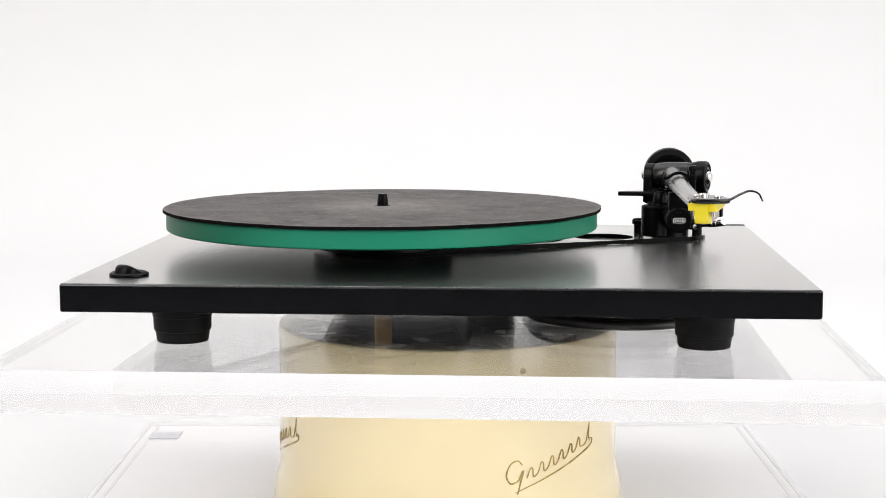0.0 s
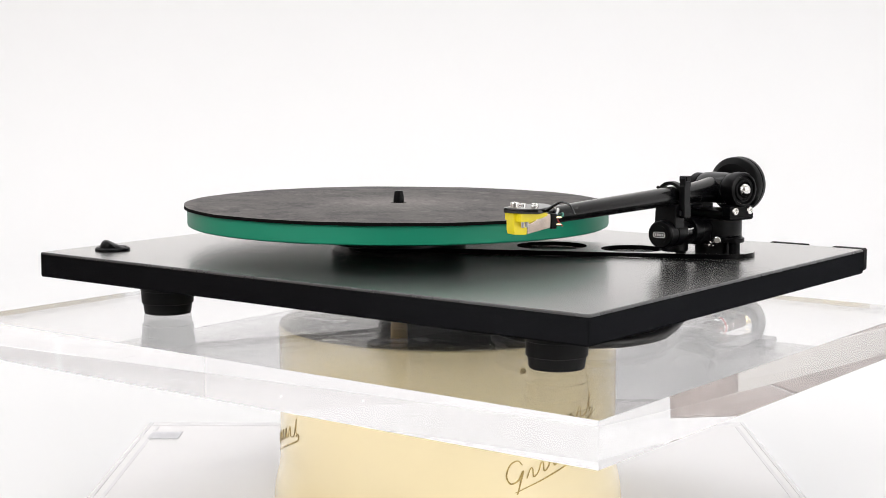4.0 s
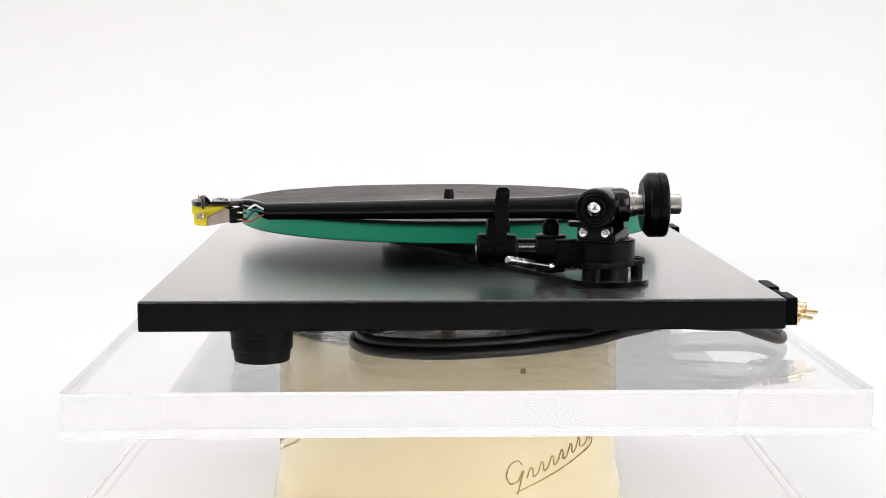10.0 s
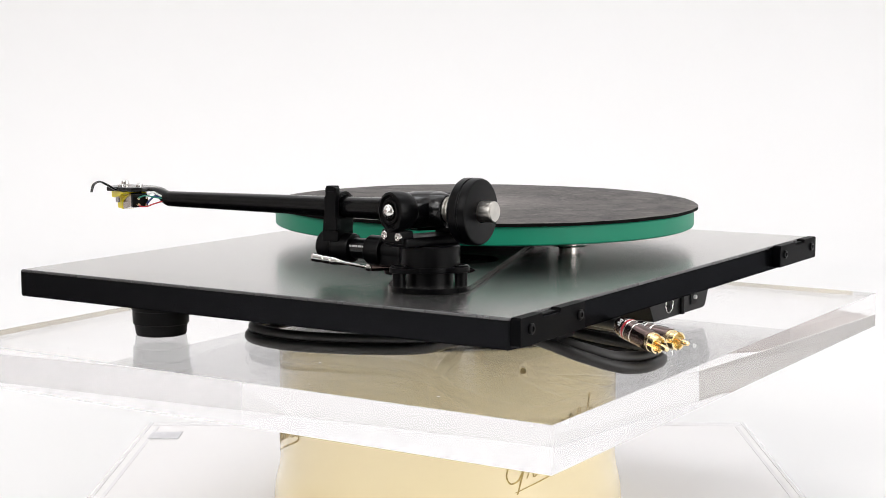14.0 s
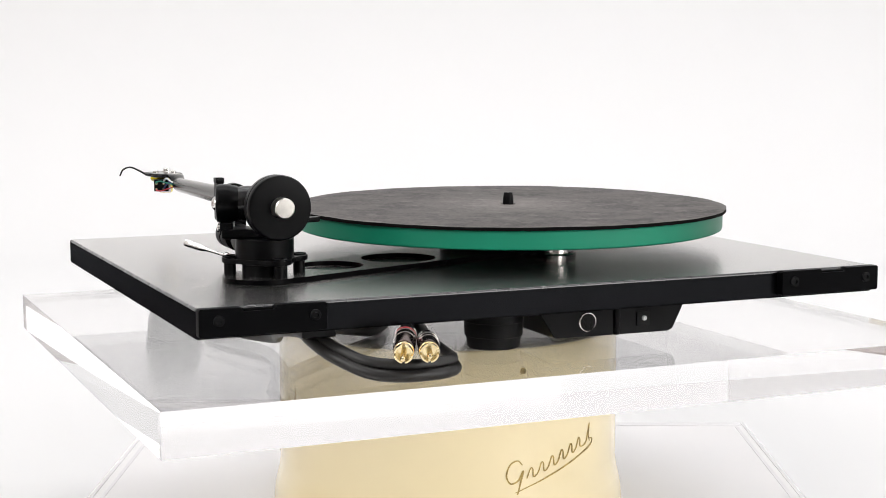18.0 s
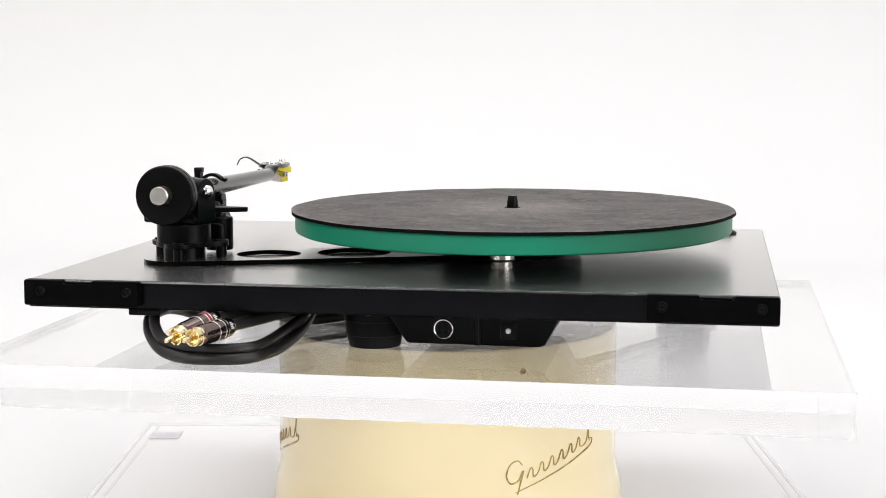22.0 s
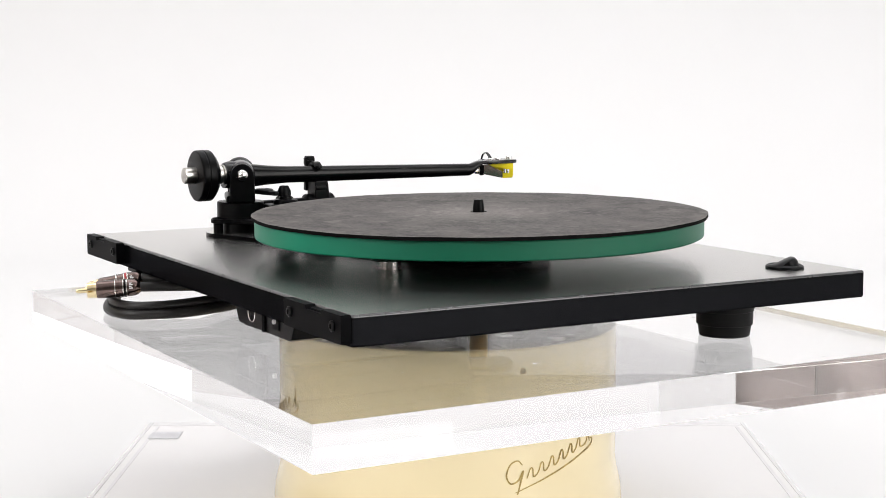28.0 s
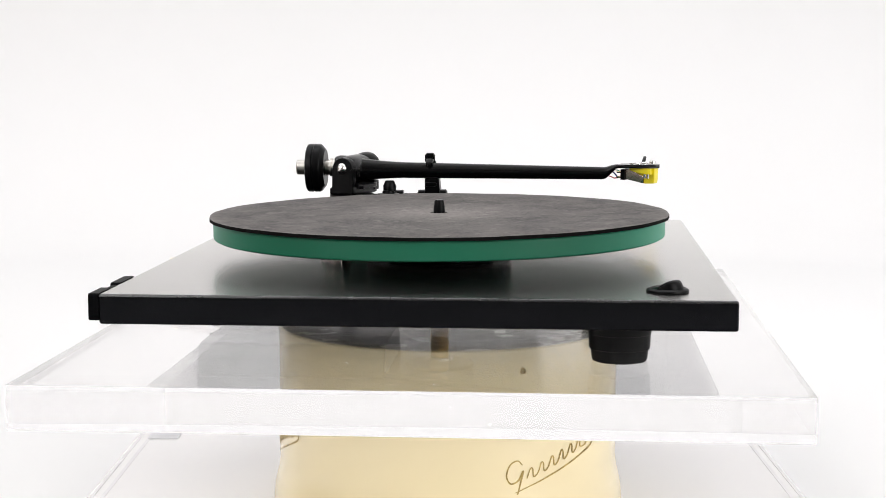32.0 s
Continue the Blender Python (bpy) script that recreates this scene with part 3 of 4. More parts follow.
def platter():
    c = Matrix.Translation((PX, PY, 0))
    part("subplatter", lathe([(0, 2.4), (47, 2.4), (48, 3.2), (48, 12.5), (46, 15.4), (0, 15.4)], c, 96), BLACK, player)
    c = PLATTER_LEAN
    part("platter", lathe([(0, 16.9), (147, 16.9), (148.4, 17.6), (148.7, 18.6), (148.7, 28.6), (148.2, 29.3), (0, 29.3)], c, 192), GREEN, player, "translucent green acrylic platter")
    part("spindle", lathe([(0, 29), (3.9, 29), (3.9, 31.8), (3.75, 35.5), (3.2, 39.2), (2.8, 39.9), (0, 40.0)], c, 32), BLACK, player)
    # the bearing under the board: flange, nut and threaded brass
    c = Matrix.Translation((PX, PY, 0))
    bearing = part("main_bearing", lathe([(0, -17)] + [(6.2 - 0.4 * (k % 2), -17 - 0.55 * k) for k in range(48)] + [(5.2, -43.6), (0, -43.8)], c, 32), BRASS, player, "threaded brass bearing housing")
    part("flange", lathe([(0, -17), (22.5, -17), (23, -17.6), (23, -18.8), (22.4, -19.4), (0, -19.4)], c, 64), MOULDED, bearing, "round black flange")
    part("nut", lathe([(0, -19.2), (9.8, -19.2), (10.6, -19.9), (10.6, -23.0), (9.8, -23.7), (0, -23.7)], c, 6), CHROME, bearing, "bright hexagonal nut")
    # motor pulley
    c = Matrix.Translation((-47.5, 70, 0))
    part("motor_pulley", lathe([(0, 0), (7.2, 0), (7.2, 2.6), (12, 3.0), (12.2, 3.5), (8.6, 4.1), (8.6, 9), (7.8, 9.8), (8.6, 10.6), (8.6, 13.6), (7.4, 15.3), (0, 15.3)], c, 40), CHROME, player, "chrome motor pulley")


def brace():
    ax, ay, r = 162.0, 90.5, 24.2
    d = Vector((PX - ax, PY - ay)).normalized()
    base = math.degrees(math.atan2(d.y, d.x))
    # the far end lies under the subplatter
    out = [(ax + r * math.cos(radians(base - 90 - k * 6)), ay + r * math.sin(radians(base - 90 - k * 6))) for k in range(31)]
    out += [(PX + 36 * math.cos(radians(base + 90 - k * 6)), PY + 36 * math.sin(radians(base + 90 - k * 6))) for k in range(31)]
    holes = [arc(110, 64, 21.5, 0, 352.5, 47), arc(56, 46, 24.5, 0, 352.5, 47)]
    part("brace", prism(out, 0.3, 3.2, 0, holes), PLINTH, player, "thin black brace with round cut-outs")


plinth()
platter()
brace()

# ---- the tonearm ----
B = Vector((0.942, -0.336, 0)).normalized()
PIVOT = Vector((163.5, 86.8, 46.2))


def tonearm_base():
    c = Matrix.Translation((160, 89, 0))
    base = part("arm_base", lathe([(0, 3), (13.6, 3), (13.6, 10.6), (17.6, 11.6), (17.6, 25.4), (17, 26.2), (0, 26.2)], c, 64), BLACK, player)
    lobes = ((335, 21.0), (99, 19.5), (193, 24.0))
    ring = []
    for a in range(0, 360, 4):
        reach = max((max(0.0, math.cos(radians(2.4 * max(-37, min(37, (a - at + 180) % 360 - 180))))) ** 1.3 * (far + 5.0 - 17.9) for at, far in lobes))
        ring.append((160 + (17.9 + reach) * math.cos(radians(a)), 89 + (17.9 + reach) * math.sin(radians(a))))
    part("mounting_flange", prism(ring, 10.8, 13.8, 0.4), BLACK, base)
    for at, far in lobes:
        x, y = 160 + far * math.cos(radians(at)), 89 + far * math.sin(radians(at))
        part("post", lathe([(0, 3.1), (3.6, 3.1), (3.6, 11), (0, 11)], Matrix.Translation((x, y, 0)), 24), BLACK, base)
        part("boss", lathe([(2.6, 13.4), (4.6, 13.4), (4.6, 14.4), (4.2, 14.8), (3.0, 14.8), (2.6, 14.4), (2.6, 13.4)], Matrix.Translation((x, y, 0)), 28), BLACK, base)
    # lift housing with its finger on the platter side
    hx, hy = 146, 58
    lift = part("lift_housing", lathe([(0, 5), (8.6, 5), (9.2, 6), (9.2, 26.2), (8.4, 27.2), (5, 27.4), (4.6, 29.6), (0, 29.6)], Matrix.Translation((hx, hy, 0)), 48), BLACK, base)
    part("lift_knob", lathe([(0, 29), (5, 29), (5.2, 33), (3.6, 36.6), (3.0, 37.2), (0, 37.2)], Matrix.Translation((150, 57.5, 0)), 24), BLACK, lift)
    part("lift_neck", box(140, 166, 57, 73, 10, 24, 2.5), BLACK, base)
    finger = [(120.5, 74.5), (120.5, 78), (134, 82), (146, 84), (156, 78), (154, 68), (146, 68), (134, 73)]
    part("cueing_finger", prism(finger, 32.4, 35.6, 0.8), BLACK, base)
    # bias cylinder pointing to the front, with a maker's badge on its end
    tail, nose = Vector((160, 78, 19.5)), Vector((160.5, 12.5, 20.8))
    d = (nose - tail).normalized()
    n = (nose - tail).length
    cyl = part("bias_cylinder", lathe([(0, 0), (6.2, 0), (6.2, n - 24), (8.4, n - 23), (8.8, n - 22), (8.8, n - 11), (8.2, n - 10.4), (8.2, n - 9.6), (8.8, n - 9), (8.8, n - 1.2), (8.0, n - 0.2), (0, n)], axis(tail, d), 48), BLACK, base)
    part("collar", lathe([(6.0, 20), (8.6, 20.4), (8.8, 21), (8.8, 30), (8.4, 30.6), (6.0, 31)], axis(tail, d), 48), BLACK, cyl)
    # a maker's badge as an outlined oval with plain bars, and a printed scale label
    part("badge", lathe([(0, 0), (5.6, 0), (5.6, 0.3), (0, 0.3)], axis(nose, d), 32), BLACK, cyl, "glossy black end badge")
    oval = [(160.3 + 4.3 * math.copysign(abs(math.cos(a)) ** 0.5, math.cos(a)), 20.6 + 1.9 * math.copysign(abs(math.sin(a)) ** 0.5, math.sin(a))) for a in [2 * math.pi * (k + 0.5) / 28 for k in range(28)]]
    small = [(160.3 + (u - 160.3) * 0.89, 20.6 + (v - 20.6) * 0.78) for u, v in oval]
    m = Matrix(((1, 0, 0, 0), (0, 0, 1, 0), (0, 1, 0, 0), (0, 0, 0, 1)))
    part("badge_outline", prism(oval, 11.95, 12.25, 0, [small], m=m), WHITE_PLASTIC, cyl, "white printed outline")
    for u in (-2.6, -0.9, 0.8, 2.5):
        part("badge_bar", box(160.3 + u - 0.55, 160.3 + u + 0.55, 11.95, 12.25, 19.75, 21.45), WHITE_PLASTIC, cyl, "white printed bar")
    band = arc(0, 0, 6.35, -8, 42, 10)
    shape = [(160.2 + u, 20.0 + v) for u, v in band] + [(160.2 + u * 1.04, 20.0 + v * 1.04) for u, v in band[::-1]]
    part("scale_label", prism(shape, 33, 47, 0, m=m), ARM_BLACK, cyl, "glossy black scale label")
    for k in range(9):
        u, v = 6.66 * math.cos(radians(20)), 6.66 * math.sin(radians(20))
        part("scale_mark", box(160.2 + u - 0.15, 160.2 + u + 0.1, 34.4 + k * 1.4, 35.4 + k * 1.4 - 0.2 * (k % 3), 20.0 + v - 0.55, 20.0 + v + 0.55), WHITE_PLASTIC, cyl, "white printed bar")
    # chrome cueing lever reaching outwards
    tip, root = Vector((193.0, 28.2, 17.9)), Vector((173.5, 57.0, 11.2))
    d = (tip - root).normalized()
    L = (tip - root).length
    part("cueing_lever", lathe([(0, 0), (1.9, 0.3), (2.2, 1.6), (1.9, 3), (0.9, 3.6), (1.0, L * 0.42), (1.7, L * 0.56), (2.2, L * 0.6), (2.2, L * 0.68), (1.9, L * 0.69), (2.3, L * 0.72), (2.3, L * 0.8), (2.0, L * 0.81), (2.4, L * 0.84), (2.4, L - 0.8), (1.8, L), (0, L)], axis(root, d), 24), CHROME, base, "chrome cueing lever")
    part("lever_pivot", sweep([root, (160, 70, 11)], 1.7, 14), GUNMETAL, base)
    # rest clip: a notched upright beside the tube, on a wider leg over the bias cylinder
    out = [(25.6, 31), (33.0, 31), (33.6, 31.8), (33.6, 38), (32.8, 39.2), (32.8, 50.5), (33.4, 51.4), (33.4, 56.2), (32.6, 57), (26.2, 57), (25.4, 56.2), (25.4, 52), (24.6, 51), (24.6, 40), (25.0, 38), (25.0, 31.8)]
    m = Matrix(((0, 0, 1, 0), (1, 0, 0, -2.2), (0, 1, 0, 0), (0, 0, 0, 1)))
    clip = part("arm_rest", prism(out, 168.2, 172.4, 0.6, m=m), BLACK, base)
    hook = arc(160.6, 44.4, 9.6, 0, 140, 18) + arc(160.6, 44.4, 7.4, 140, 0, 18)
    part("clip_hook", prism(hook, 23.8, 29.4, 0.5, m=Matrix(((1, 0, 0, 0), (0, 0, 1, 0), (0, 1, 0, 0), (0, 0, 0, 1)))), BLACK, clip)
    part("clip_cap", box(167.4, 173.0, 24.2, 30.0, 54.4, 57.8, 0.5), BLACK, clip)
    part("clip_lip", sweep([(155.4, 26.6, 51.2), (153.4, 26.6, 49.6), (151.8, 26.6, 49.0), (150.2, 26.6, 50.0)], [1.4, 1.4, 1.2, 1.0], 12), BLACK, clip)
    leg = [(20.4, 24), (31.6, 24), (32.2, 28), (32.2, 38.2), (30.8, 39.4), (22.4, 39.4), (21.0, 38), (20.2, 30)]
    part("clip_leg", prism(leg, 153.4, 168.6, 0.8, m=m), BLACK, clip)
    part("clip_shelf", box(152.5, 170.6, 20.8, 29.8, 32.5, 35.8, 0.8), BLACK, clip)
    return base


def bearing_yoke(base):
    # saddle on the pillar, an outer ring cap and an inner cheek plate
    turn = Matrix.Translation(PIVOT) @ Matrix(((B.x, -B.y, 0, 0), (B.y, B.x, 0, 0), (0, 0, 1, 0), (0, 0, 0, 1)))
    part("saddle", box(-21.5, 21, -9.5, 12, -20.4, -14.6, 1.6, m=turn), BLACK, base)
    cheek_m = turn @ Matrix(((0, 0, 1, 0), (1, 0, 0, 0), (0, 1, 0, 0), (0, 0, 0, 1)))
    # inner cheek: an arched plate
    cheek = [(-9.5, -19.5), (9.5, -19.5), (9, 0.5)] + arc(0, 0.5, 8.6, 0, 180, 14) + [(-9, 0.5)]
    inner = part("inner_cheek", prism(cheek, -22.5, -15.5, 1.0, m=cheek_m), BLACK, base)
    dome = [(0, -2), (4.6, -2), (4.6, 0.2), (4.1, 1.9), (2.6, 3.3), (0, 3.9)]
    part("bearing_cap", lathe(dome, turn @ axis((-22.6, 0, 0.6), (-1, 0, 0)), 28), CHROME, inner, "chrome domed bearing cap")
    # outer ring: a turned housing with a raised collar
    ring = [(0, 10), (9.0, 10), (10.4, 12), (11.6, 17), (11.6, 22.4), (11.0, 23.8), (9.6, 24.2), (8.8, 22.8), (7.8, 23), (7.2, 24.0), (5.8, 24.0), (5.3, 22), (0, 22)]
    outer = part("outer_ring", lathe(ring, turn @ axis((0, 0, 0), (1, 0, 0)), 56), BLACK, base)
    part("bearing_cap", lathe(dome, turn @ axis((23.6, 0, 0), (1, 0, 0)), 28), CHROME, outer, "chrome domed bearing cap")
    part("clamp_foot", box(14, 22.2, -10.5, 9.5, -18.5, -10.5, 1.2, m=turn), BLACK, base)
    for u in (-6.6, 6.4):
        screw_head(outer, turn @ Vector((22.2, u, -14.0)), B, 2.7, CHROME, "chrome screw")


def tonearm(base):
    rear = Vector((160.8, 108, 46.6))
    path = [Vector((160.8, 102, 45.3)).lerp(Vector((160.5, -110, 43.0)), k / 24) for k in range(25)]
    radii = [9.0, 9.3, 9.1, 8.3, 7.4, 6.8] + [6.4 - 0.082 * k for k in range(19)]
    arm = part("tonearm", sweep(path, radii, 32), ARM_TUBE, player, "black tapered tonearm tube")
    # bearing block where the tube meets the yoke
    part("bearing_block", lathe([(0, -16), (8, -16), (9.6, -13.5), (10.4, -6), (10.6, 6), (10, 11), (8, 13), (0, 13)], axis(PIVOT, B), 40), ARM_BLACK, arm)
    # shaft and counterweight
    back = Vector((160.9, 133.5, 46.7))
    d = (back - rear).normalized()
    part("rear_stub", lathe([(0, -12), (9.4, -12), (9.8, -4), (8.8, -0.6), (8.2, 0), (0, 0)], axis(rear - d * 6, d), 40), ARM_BLACK, arm)
    part("counterweight_shaft", lathe([(0, -6), (7.4, -6), (7.4, -4.2), (6.2, -4), (6.2, -3.2), (7.2, -3), (7.2, -1.2), (6.0, -1), (6.0, 25), (5.4, 25.7), (0, 25.9)], axis(rear - d * 0.5, d), 40), STEEL, arm, "polished steel shaft")
    c = rear + d * 1.9 + Vector((0, 0, -0.4))
    part("counterweight", lathe([(6.2, 0), (14.6, 0), (18.2, 2.8), (19.0, 4), (19.1, 8.2), (18.6, 8.6), (18.6, 9.3), (19.1, 9.7), (19.1, 12.6), (18.6, 13.9), (17.6, 14.5), (6.2, 14.6), (6.2, 0)], axis(c, d), 72), BLACK, arm)
    # head shell
    neck = bmesh.new()
    rings = []
    for y, z, w, h, e in ((-104, 43.05, 4.6, 4.6, 1), (-109.9, 43.0, 4.86, 4.86, 1), (-111, 43.05, 4.9, 4.85, 1), (-113.5, 43.8, 4.95, 4.5, 0.9), (-117, 46.2, 5.2, 3.3, 0.8), (-121, 48.5, 5.6, 1.75, 0.75), (-131, 48.85, 6.2, 1.4, 0.75)):
        rings.append([neck.verts.new((160.5 + w * math.copysign(abs(math.cos(a)) ** e, math.cos(a)), y, z + h * math.copysign(abs(math.sin(a)) ** e, math.sin(a)))) for a in [2 * math.pi * (k + 0.5) / 24 for k in range(24)]])
    for a, b in zip(rings, rings[1:]):
        for k in range(24):
            neck.faces.new((a[k], a[(k + 1) % 24], b[(k + 1) % 24], b[k]))
    neck.faces.new(rings[0])
    neck.faces.new(rings[-1])
    part("neck", neck, ARM_TUBE, arm, smooth=60)
    shell = [(154.5, -126), (153.0, -133), (154.2, -150), (156.5, -154.2), (162, -155), (172, -153), (176.6, -150), (176.6, -146), (175, -140), (174.5, -131), (170, -125), (161, -122)]
    head = part("headshell", prism(shell, 47.3, 50.2, 0.7), ARM_BLACK, arm)
    lifted = bezier([(166, -138, 48.7), (172, -140.8, 48.4), (177, -142.2, 48.9), (183, -143.5, 52.2), (188.4, -144.4, 54.3), (193.6, -144.2, 52.8), (196.2, -143.8, 48.2)], 6)
    part("finger_lift", sweep(lifted, [2.0 - 0.03 * k for k in range(len(lifted))], 12, 0.5, (0, 0, 1)), ARM_BLACK, arm)
    for x, y in ((160.3, -148.9),):
        part("screw", lathe([(0, 50), (2.6, 50), (2.6, 52.4), (2.2, 53.0), (1.2, 53.0), (1.0, 52.0), (0, 52.0)], Matrix.Translation((x, y, 0)), 20), CHROME, arm, "chrome screw")
        part("washer", lathe([(2.5, 50.1), (3.6, 50.1), (3.6, 50.6), (2.5, 50.6), (2.5, 50.1)], Matrix.Translation((x, y, 0)), 24), STEEL, arm)
    for x, y in ((169.8, -143.3), (158.3, -138.1), (163.5, -133.5)):
        part("screw", lathe([(0, 50), (2.2, 50), (2.2, 51.0), (1.7, 51.5), (0.8, 51.5), (0.6, 51.0), (0, 51.0)], Matrix.Translation((x, y, 0)), 16), CHROME, arm, "chrome screw")


def cartridge(arm):
    twist = Matrix.Translation((163, -153.7, 0)) @ Matrix.Rotation(radians(-24.5), 4, "Z") @ Matrix.Translation((-170.3, 153.2, 0))
    m = twist @ Matrix(((0, 0, 1, 0), (1, 0, 0, 0), (0, 1, 0, 0), (0, 0, 0, 1)))
    side = [(-153.2, 47.2), (-153.2, 38.0), (-152.6, 35.3), (-144.6, 34.9), (-144.4, 40.6), (-140.5, 42.0), (-133.0, 45.4), (-132.6, 47.2)]
    body = part("cartridge", prism(side, 162.2, 170.3, 0.5, m=m), YELLOW, arm, "bright yellow cartridge body")
    wide = [(-151.5, 47.2), (-151.5, 42.6), (-147.5, 42.6), (-138, 44.2), (-134, 45.6), (-134, 47.2)]
    part("flange", prism(wide, 157.6, 175.0, 0.4, m=m), YELLOW, body)
    metal = [(-144.2, 40.6), (-144.2, 35.1), (-128.8, 38.2), (-128.6, 45.4), (-132.6, 46.6), (-140.5, 41.8)]
    part("generator_cover", prism(metal, 162.0, 170.0, 0.4, m=m), GREY_METAL, body, "grey metal generator cover")
    for x in (160.4, 172.2):
        for y in (-146, -148.6):
            part("pin", lathe([(0, 39.4), (1.1, 39.4), (1.1, 42.8), (0, 42.8)], twist @ Matrix.Translation((x, y, 0)), 10), CHROME, body, "bright pin")
    part("rear_block", box(160.2, 170.8, -128.9, -125.3, 37.4, 46.0, 0.5, m=twist), BLACK, body, "black rear block")
    leads = ((163.0, 43.4, WHITE_PLASTIC, "white lead", (0.3, 2.0, 2.4), (-1.2, 5, 4.0), (-2.6, 7.5, 2.6), 0.6), (168.2, 39.4, RED, "red lead", (0.6, 2.0, -0.8), (-2.2, 5, -1.0), (-5.5, 7.5, 0.4), 0.45),
             (163.0, 39.4, BLUE, "blue lead", (-1.0, 2.5, 3.0), (-2.5, 5.5, 5.5), (-4.0, 8, 4.5), 0.6), (168.2, 43.4, TEAL, "green lead", (0.8, 2.0, 1.0), (-1.4, 5, 2.0), (-5.0, 8, 1.0), 0.5))
    for x, z, mat, name, first, second, third, r in leads:
        a = twist @ Vector((x, -121.9, z))
        pts = [a, a + Vector(first), a + Vector(second), a + Vector(third), Vector((161.5 + first[0] * 0.3, -109.5, 42.6)), Vector((161, -106, 43))]
        part("lead_wire", sweep(bezier(pts, 8), r, 8), mat, body, name)
        part("lead_clip", sweep([twist @ Vector((x, -125.6, z)), twist @ Vector((x, -121.4, z))], 0.85, 10), GOLD, body, "gold lead clip")


arm_base = tonearm_base()
bearing_yoke(arm_base)
tonearm(arm_base)
cartridge(next(o for o in player.children if o.name.startswith("tonearm")))


# ---- under the board: socket box, cable and plugs ----
def socket_box():
    out = [(12.6, -17.3), (12.6, -19.6), (9, -20.6), (-1.0, -36.0), (-3, -37.2), (-82, -37.6), (-85.2, -36.2), (-93.4, -20), (-94.9, -19), (-94.9, -17.3)]
    m = Matrix(((1, 0, 0, 0), (0, 0, 1, 0), (0, 1, 0, 0), (0, 0, 0, 1)))
    tray = part("socket_box", prism(out, 34, 156.5, 0.8, m=m), BLACK, player)
    part("switch_wire", sweep([(-90, 36, -19.4), (-110, -3, -18.9), (-150, -78, -18.9), (-184, -139, -18.4)], 1.6, 10), RUBBER, player, "thin black wire to the power switch")
    ring = lathe([(5.2, -1), (6.0, -1), (6.0, 0.5), (5.7, 0.8), (5.2, 0.5), (5.2, -1)], axis((-24.2, 156.5, -27.9), (0, 1, 0)), 36)
    part("socket_ring", ring, CHROME, tray, "chrome ring of a round socket")
    part("socket_face", lathe([(0, -1), (5.2, -1), (5.2, 0.2), (0, 0.2)], axis((-24.2, 156.5, -27.9), (0, 1, 0)), 32), RUBBER, tray)
    for dx, dz in ((-1.9, -1.8), (1.9, -1.8), (-1.9, 1.8), (1.9, 1.8)):
        part("contact", lathe([(0, 0), (1.3, 0), (1.3, 0.5), (0, 0.5)], axis((-24.2 + dx, 156.5, -27.9 + dz), (0, 1, 0)), 10), BLACK, tray)
    part("power_inlet", box(-68, -58.6, 156, 157.6, -33, -23.4, 0.5), RUBBER, tray)
    part("inlet_pin", lathe([(0, 0), (1.5, 0), (1.5, 1.6), (1.1, 2.0), (0, 2.0)], axis((-63.4, 157.4, -27.9), (0, 1, 0)), 20), WHITE_PLASTIC, tray, "white centre pin")
    part("rib", lathe([(0, -37), (2.2, -37), (2.2, -20), (0, -20)], Matrix.Translation((-44.5, 156.6, 0)), 20), BLACK, tray)
    part("cable_anchor", box(146, 166, 158, 176, -21.8, -17.2, 1), BLACK, player)


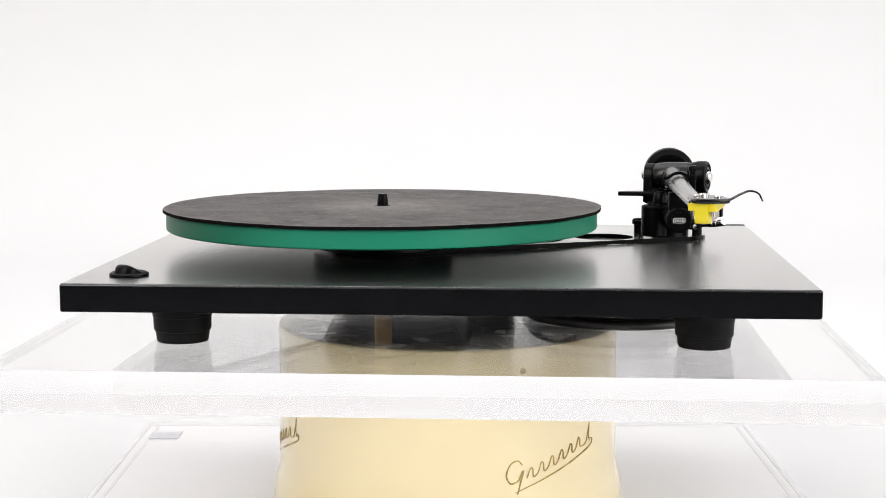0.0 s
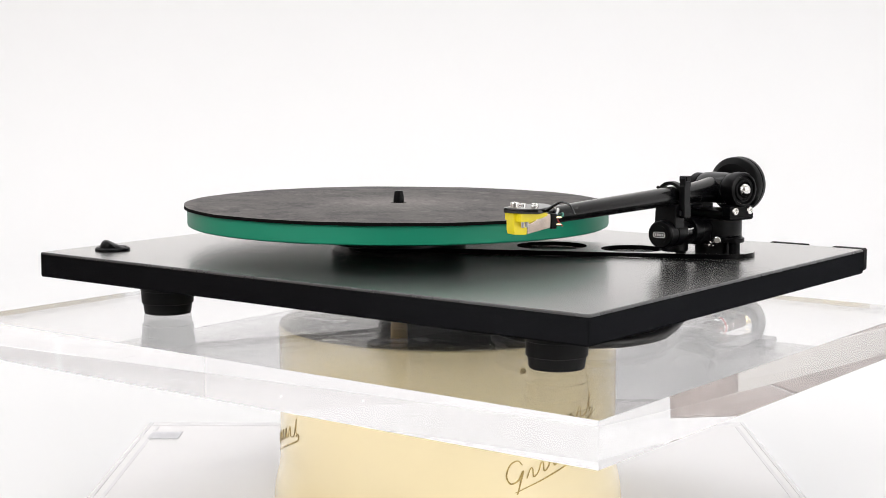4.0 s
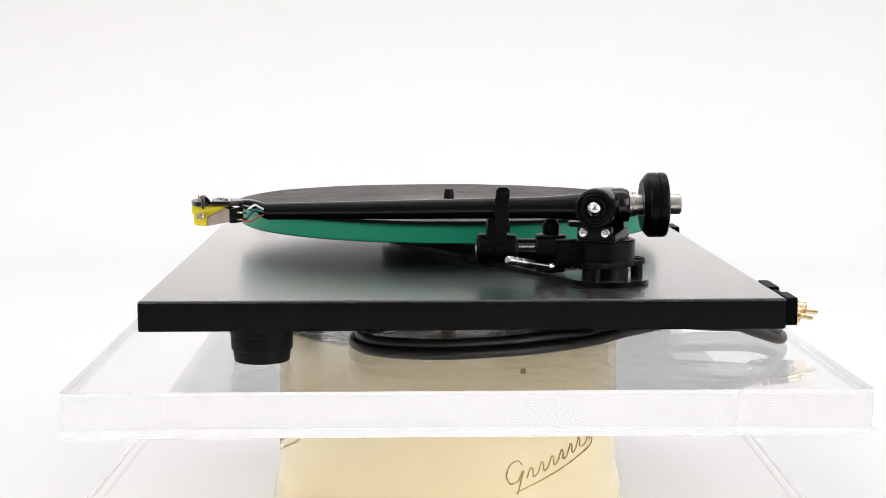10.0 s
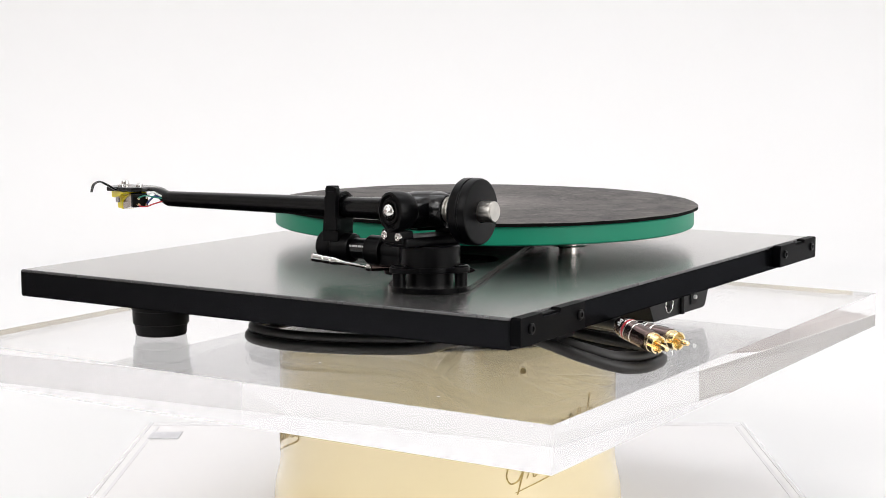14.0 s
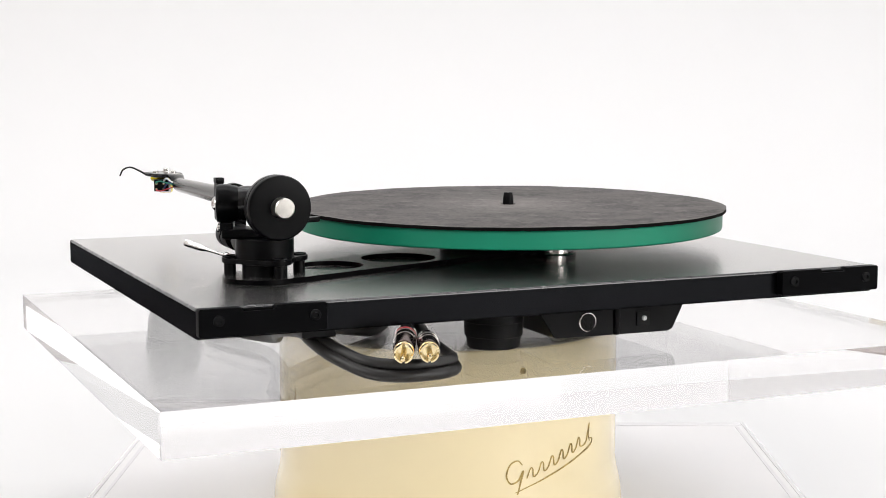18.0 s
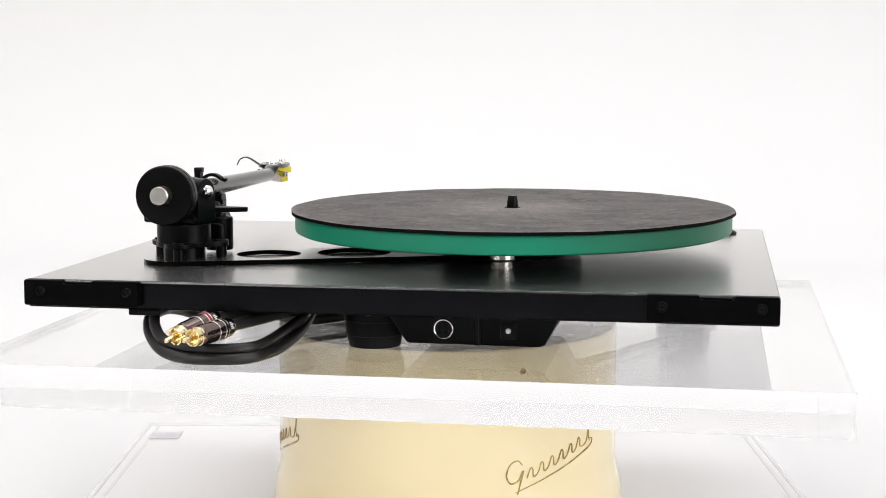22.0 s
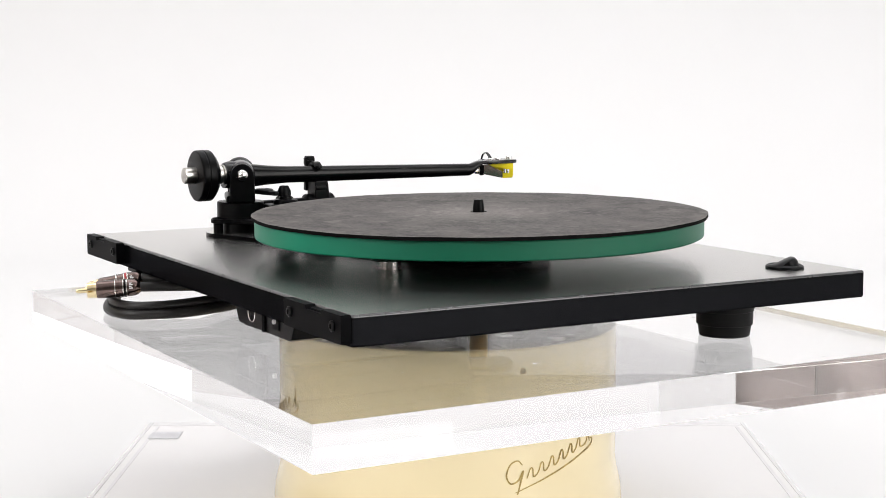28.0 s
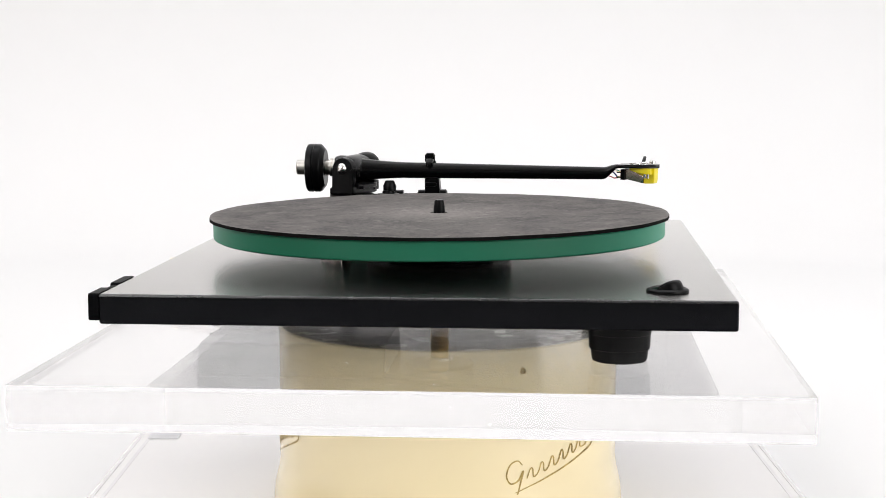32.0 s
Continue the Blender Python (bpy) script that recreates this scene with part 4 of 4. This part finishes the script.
def cables():
    for k, lift in enumerate((0.0, 5.6)):
        g = 3.6 * k
        z = -41.3 + lift
        pts = [(158 - 5 * k, 92 + 4 * k, -20), (150 - g, 84, -27 + lift * 0.3), (120, 72, -34 + lift * 0.5), (80, 60 - g, z), (56 + g, 20, z), (62 + g, -28, z), (92, -56 + g, z), (130, -61 + g, z), (160 - g, -45, z), (171 - g, -10, z),
               (163 - g, 26, z), (152 - g, 58, z + 1), (151 - g, 82, -37 + lift * 0.7), (157 - g, 104, -30 + lift * 0.7), (158 - g, 126, -25.5 + lift * 0.6), (156 - g, 146, -23.5 + lift * 0.4), (157 - g, 163, -25 + lift * 0.4), (150 - g, 182, -32 + g), (134, 200 - g, z + 2), (110, 207 - g, z), (86, 201 - g, z), (76 + g, 176, z), (73 + g, 144, z + 2), (72, 118, z + 6),
               (72 + 4 * k, 101 + 3 * k, -27 - 2 * k), (81 - k, 122 + 6 * k, -22.4 - 3 * k), (93 - 5 * k, 152 + 8 * k, -21.2 - 3.4 * k), (105.5 - 9.5 * k, 180 + 6 * k, -20.6 - 3.6 * k), (108 - 10.8 * k, 185.4 + 4.6 * k, -19.8 - 4.2 * k)]
        lead = part("signal_cable", sweep([Vector((q.x, q.y, max(q.z, -41.1))) for q in bezier(pts, 9)], 3.4, 16), CABLE, player, "black coiled signal cable")
        # plug: sleeve, coloured band, gold shell and pin
        back = Vector((107.5, 184.5, -19.8)) if k == 0 else Vector((96.9, 189.4, -24.0))
        tip = Vector((121.7, 215.1, -26.4)) if k == 0 else Vector((109.9, 223.5, -25.9))
        d = (tip - back).normalized()
        at = axis(back, d)
        plug = part("plug_sleeve", lathe([(0, 0), (3.8, 0), (5.2, 2), (5.9, 4.5), (6.1, 12), (6.1, 28.3), (5.8, 29.6), (0, 29.6)], at, 36), GUNMETAL, player, "smoked chrome plug sleeve")
        part("band", lathe([(5.9, 9.6), (6.3, 9.7), (6.3, 11.0), (5.9, 11.1)], at, 36), RED if k == 0 else BLACK, plug, "red ring" if k == 0 else "black ring")
        for q in (8.8, 11.2, 16.6):
            part("band", lathe([(6.0, q), (6.3, q + 0.1), (6.3, q + 0.7), (6.0, q + 0.8)], at, 36), CHROME, plug)
        part("ground_shell", lathe([(0, 29.5), (5.4, 29.5), (5.6, 29.8), (5.6, 31.6), (5.2, 32.0), (4.2, 32.0), (4.2, 30.6), (0, 30.6)], at, 36), GOLD, plug, "gold plated shell")
        for q in range(4):
            petal = arc(0, 0, 5.3, q * 90 + 8, q * 90 + 82, 8) + arc(0, 0, 4.2, q * 90 + 82, q * 90 + 8, 8)
            part("shell_petal", prism(petal, 31.8, 36.0, 0.2, m=at), GOLD, plug)
        part("centre_pin", lathe([(0, 30.5), (1.6, 30.5), (1.6, 42.2), (1.1, 43.6), (0, 44)], at, 18), GOLD, plug, "gold centre pin")
        # unreadable printing as small bars round the sleeve
        for q in range(3):
            for w in range(4):
                part("print_bar", prism(arc(0, 0, 6.2, q * 120 + w * 11, q * 120 + w * 11 + 7, 3) + arc(0, 0, 5.9, q * 120 + w * 11 + 7, q * 120 + w * 11, 3), 4.9 + 0.8 * (w % 2), 7.4, 0, m=at), WHITE_PLASTIC, plug)


socket_box()
cables()


# ---- the mat on the platter ----
def platter_mat():
    bm = bmesh.new()
    segs, rings = 180, 26
    rows = []
    for side, z in ((1, 31.6), (-1, 29.45)):
        grid = []
        for i in range(rings + 1):
            r = 5.6 + (151.0 - 5.6) * i / rings
            row = []
            for k in range(segs):
                a = 2 * math.pi * k / segs
                rr = r + (0.35 * math.sin(3 * a + 1) + 0.25 * math.sin(17 * a) + 0.15 * math.sin(41 * a)) * (i == rings)
                ripple = 0.22 * (i / rings) ** 3 * (math.sin(5 * a + 0.6) * 0.5 + math.sin(11 * a) * 0.3 + math.sin(23 * a + 2) * 0.2)
                row.append(bm.verts.new(PLATTER_LEAN @ Vector((rr * math.cos(a), rr * math.sin(a), z + max(ripple, -0.2) * (1 if side > 0 else 0.4)))))
            grid.append(row)
        rows.append(grid)
    for grid in rows:
        for i in range(rings):
            for k in range(segs):
                j = (k + 1) % segs
                bm.faces.new((grid[i][k], grid[i][j], grid[i + 1][j], grid[i + 1][k]))
    for i in (0, rings):
        for k in range(segs):
            j = (k + 1) % segs
            bm.faces.new((rows[0][i][k], rows[0][i][j], rows[1][i][j], rows[1][i][k]))
    rim = set()
    for k in range(segs):
        rim.add(frozenset((rows[0][rings][k], rows[0][rings][(k + 1) % segs], rows[1][rings][(k + 1) % segs], rows[1][rings][k])))
    for f in bm.faces:
        f.material_index = int(frozenset(f.verts) in rim)
    ob = link("platter_mat", bm, LEATHER)
    ob.data.materials.append(CUT_EDGE)
    return tagged(ob, "worn brown-grey leather mat lying on the green platter", "mat")


mat_disc = platter_mat()


# ---- motion: slab, player and mat turn together about the stand's axis ----
TURN = [3.74, 11.97, 20.34, 28.80, 37.35, 45.92, 54.49, 62.96, 71.41, 79.80, 88.35, 96.93, 105.48, 113.95, 122.31, 130.67, 139.08,
        147.52, 156.05, 164.54, 173.00, 181.38, 189.72, 198.14, 206.57, 214.97, 223.40, 231.95, 240.45, 248.75, 257.11, 265.64, 274.38]


def motions():
    for thing in (slab, player, mat_disc):
        z = thing.location.z
        walk(thing, [(float(t), pose(0, 0, z, 0, 0, -a)) for t, a in enumerate(TURN)])


motions()
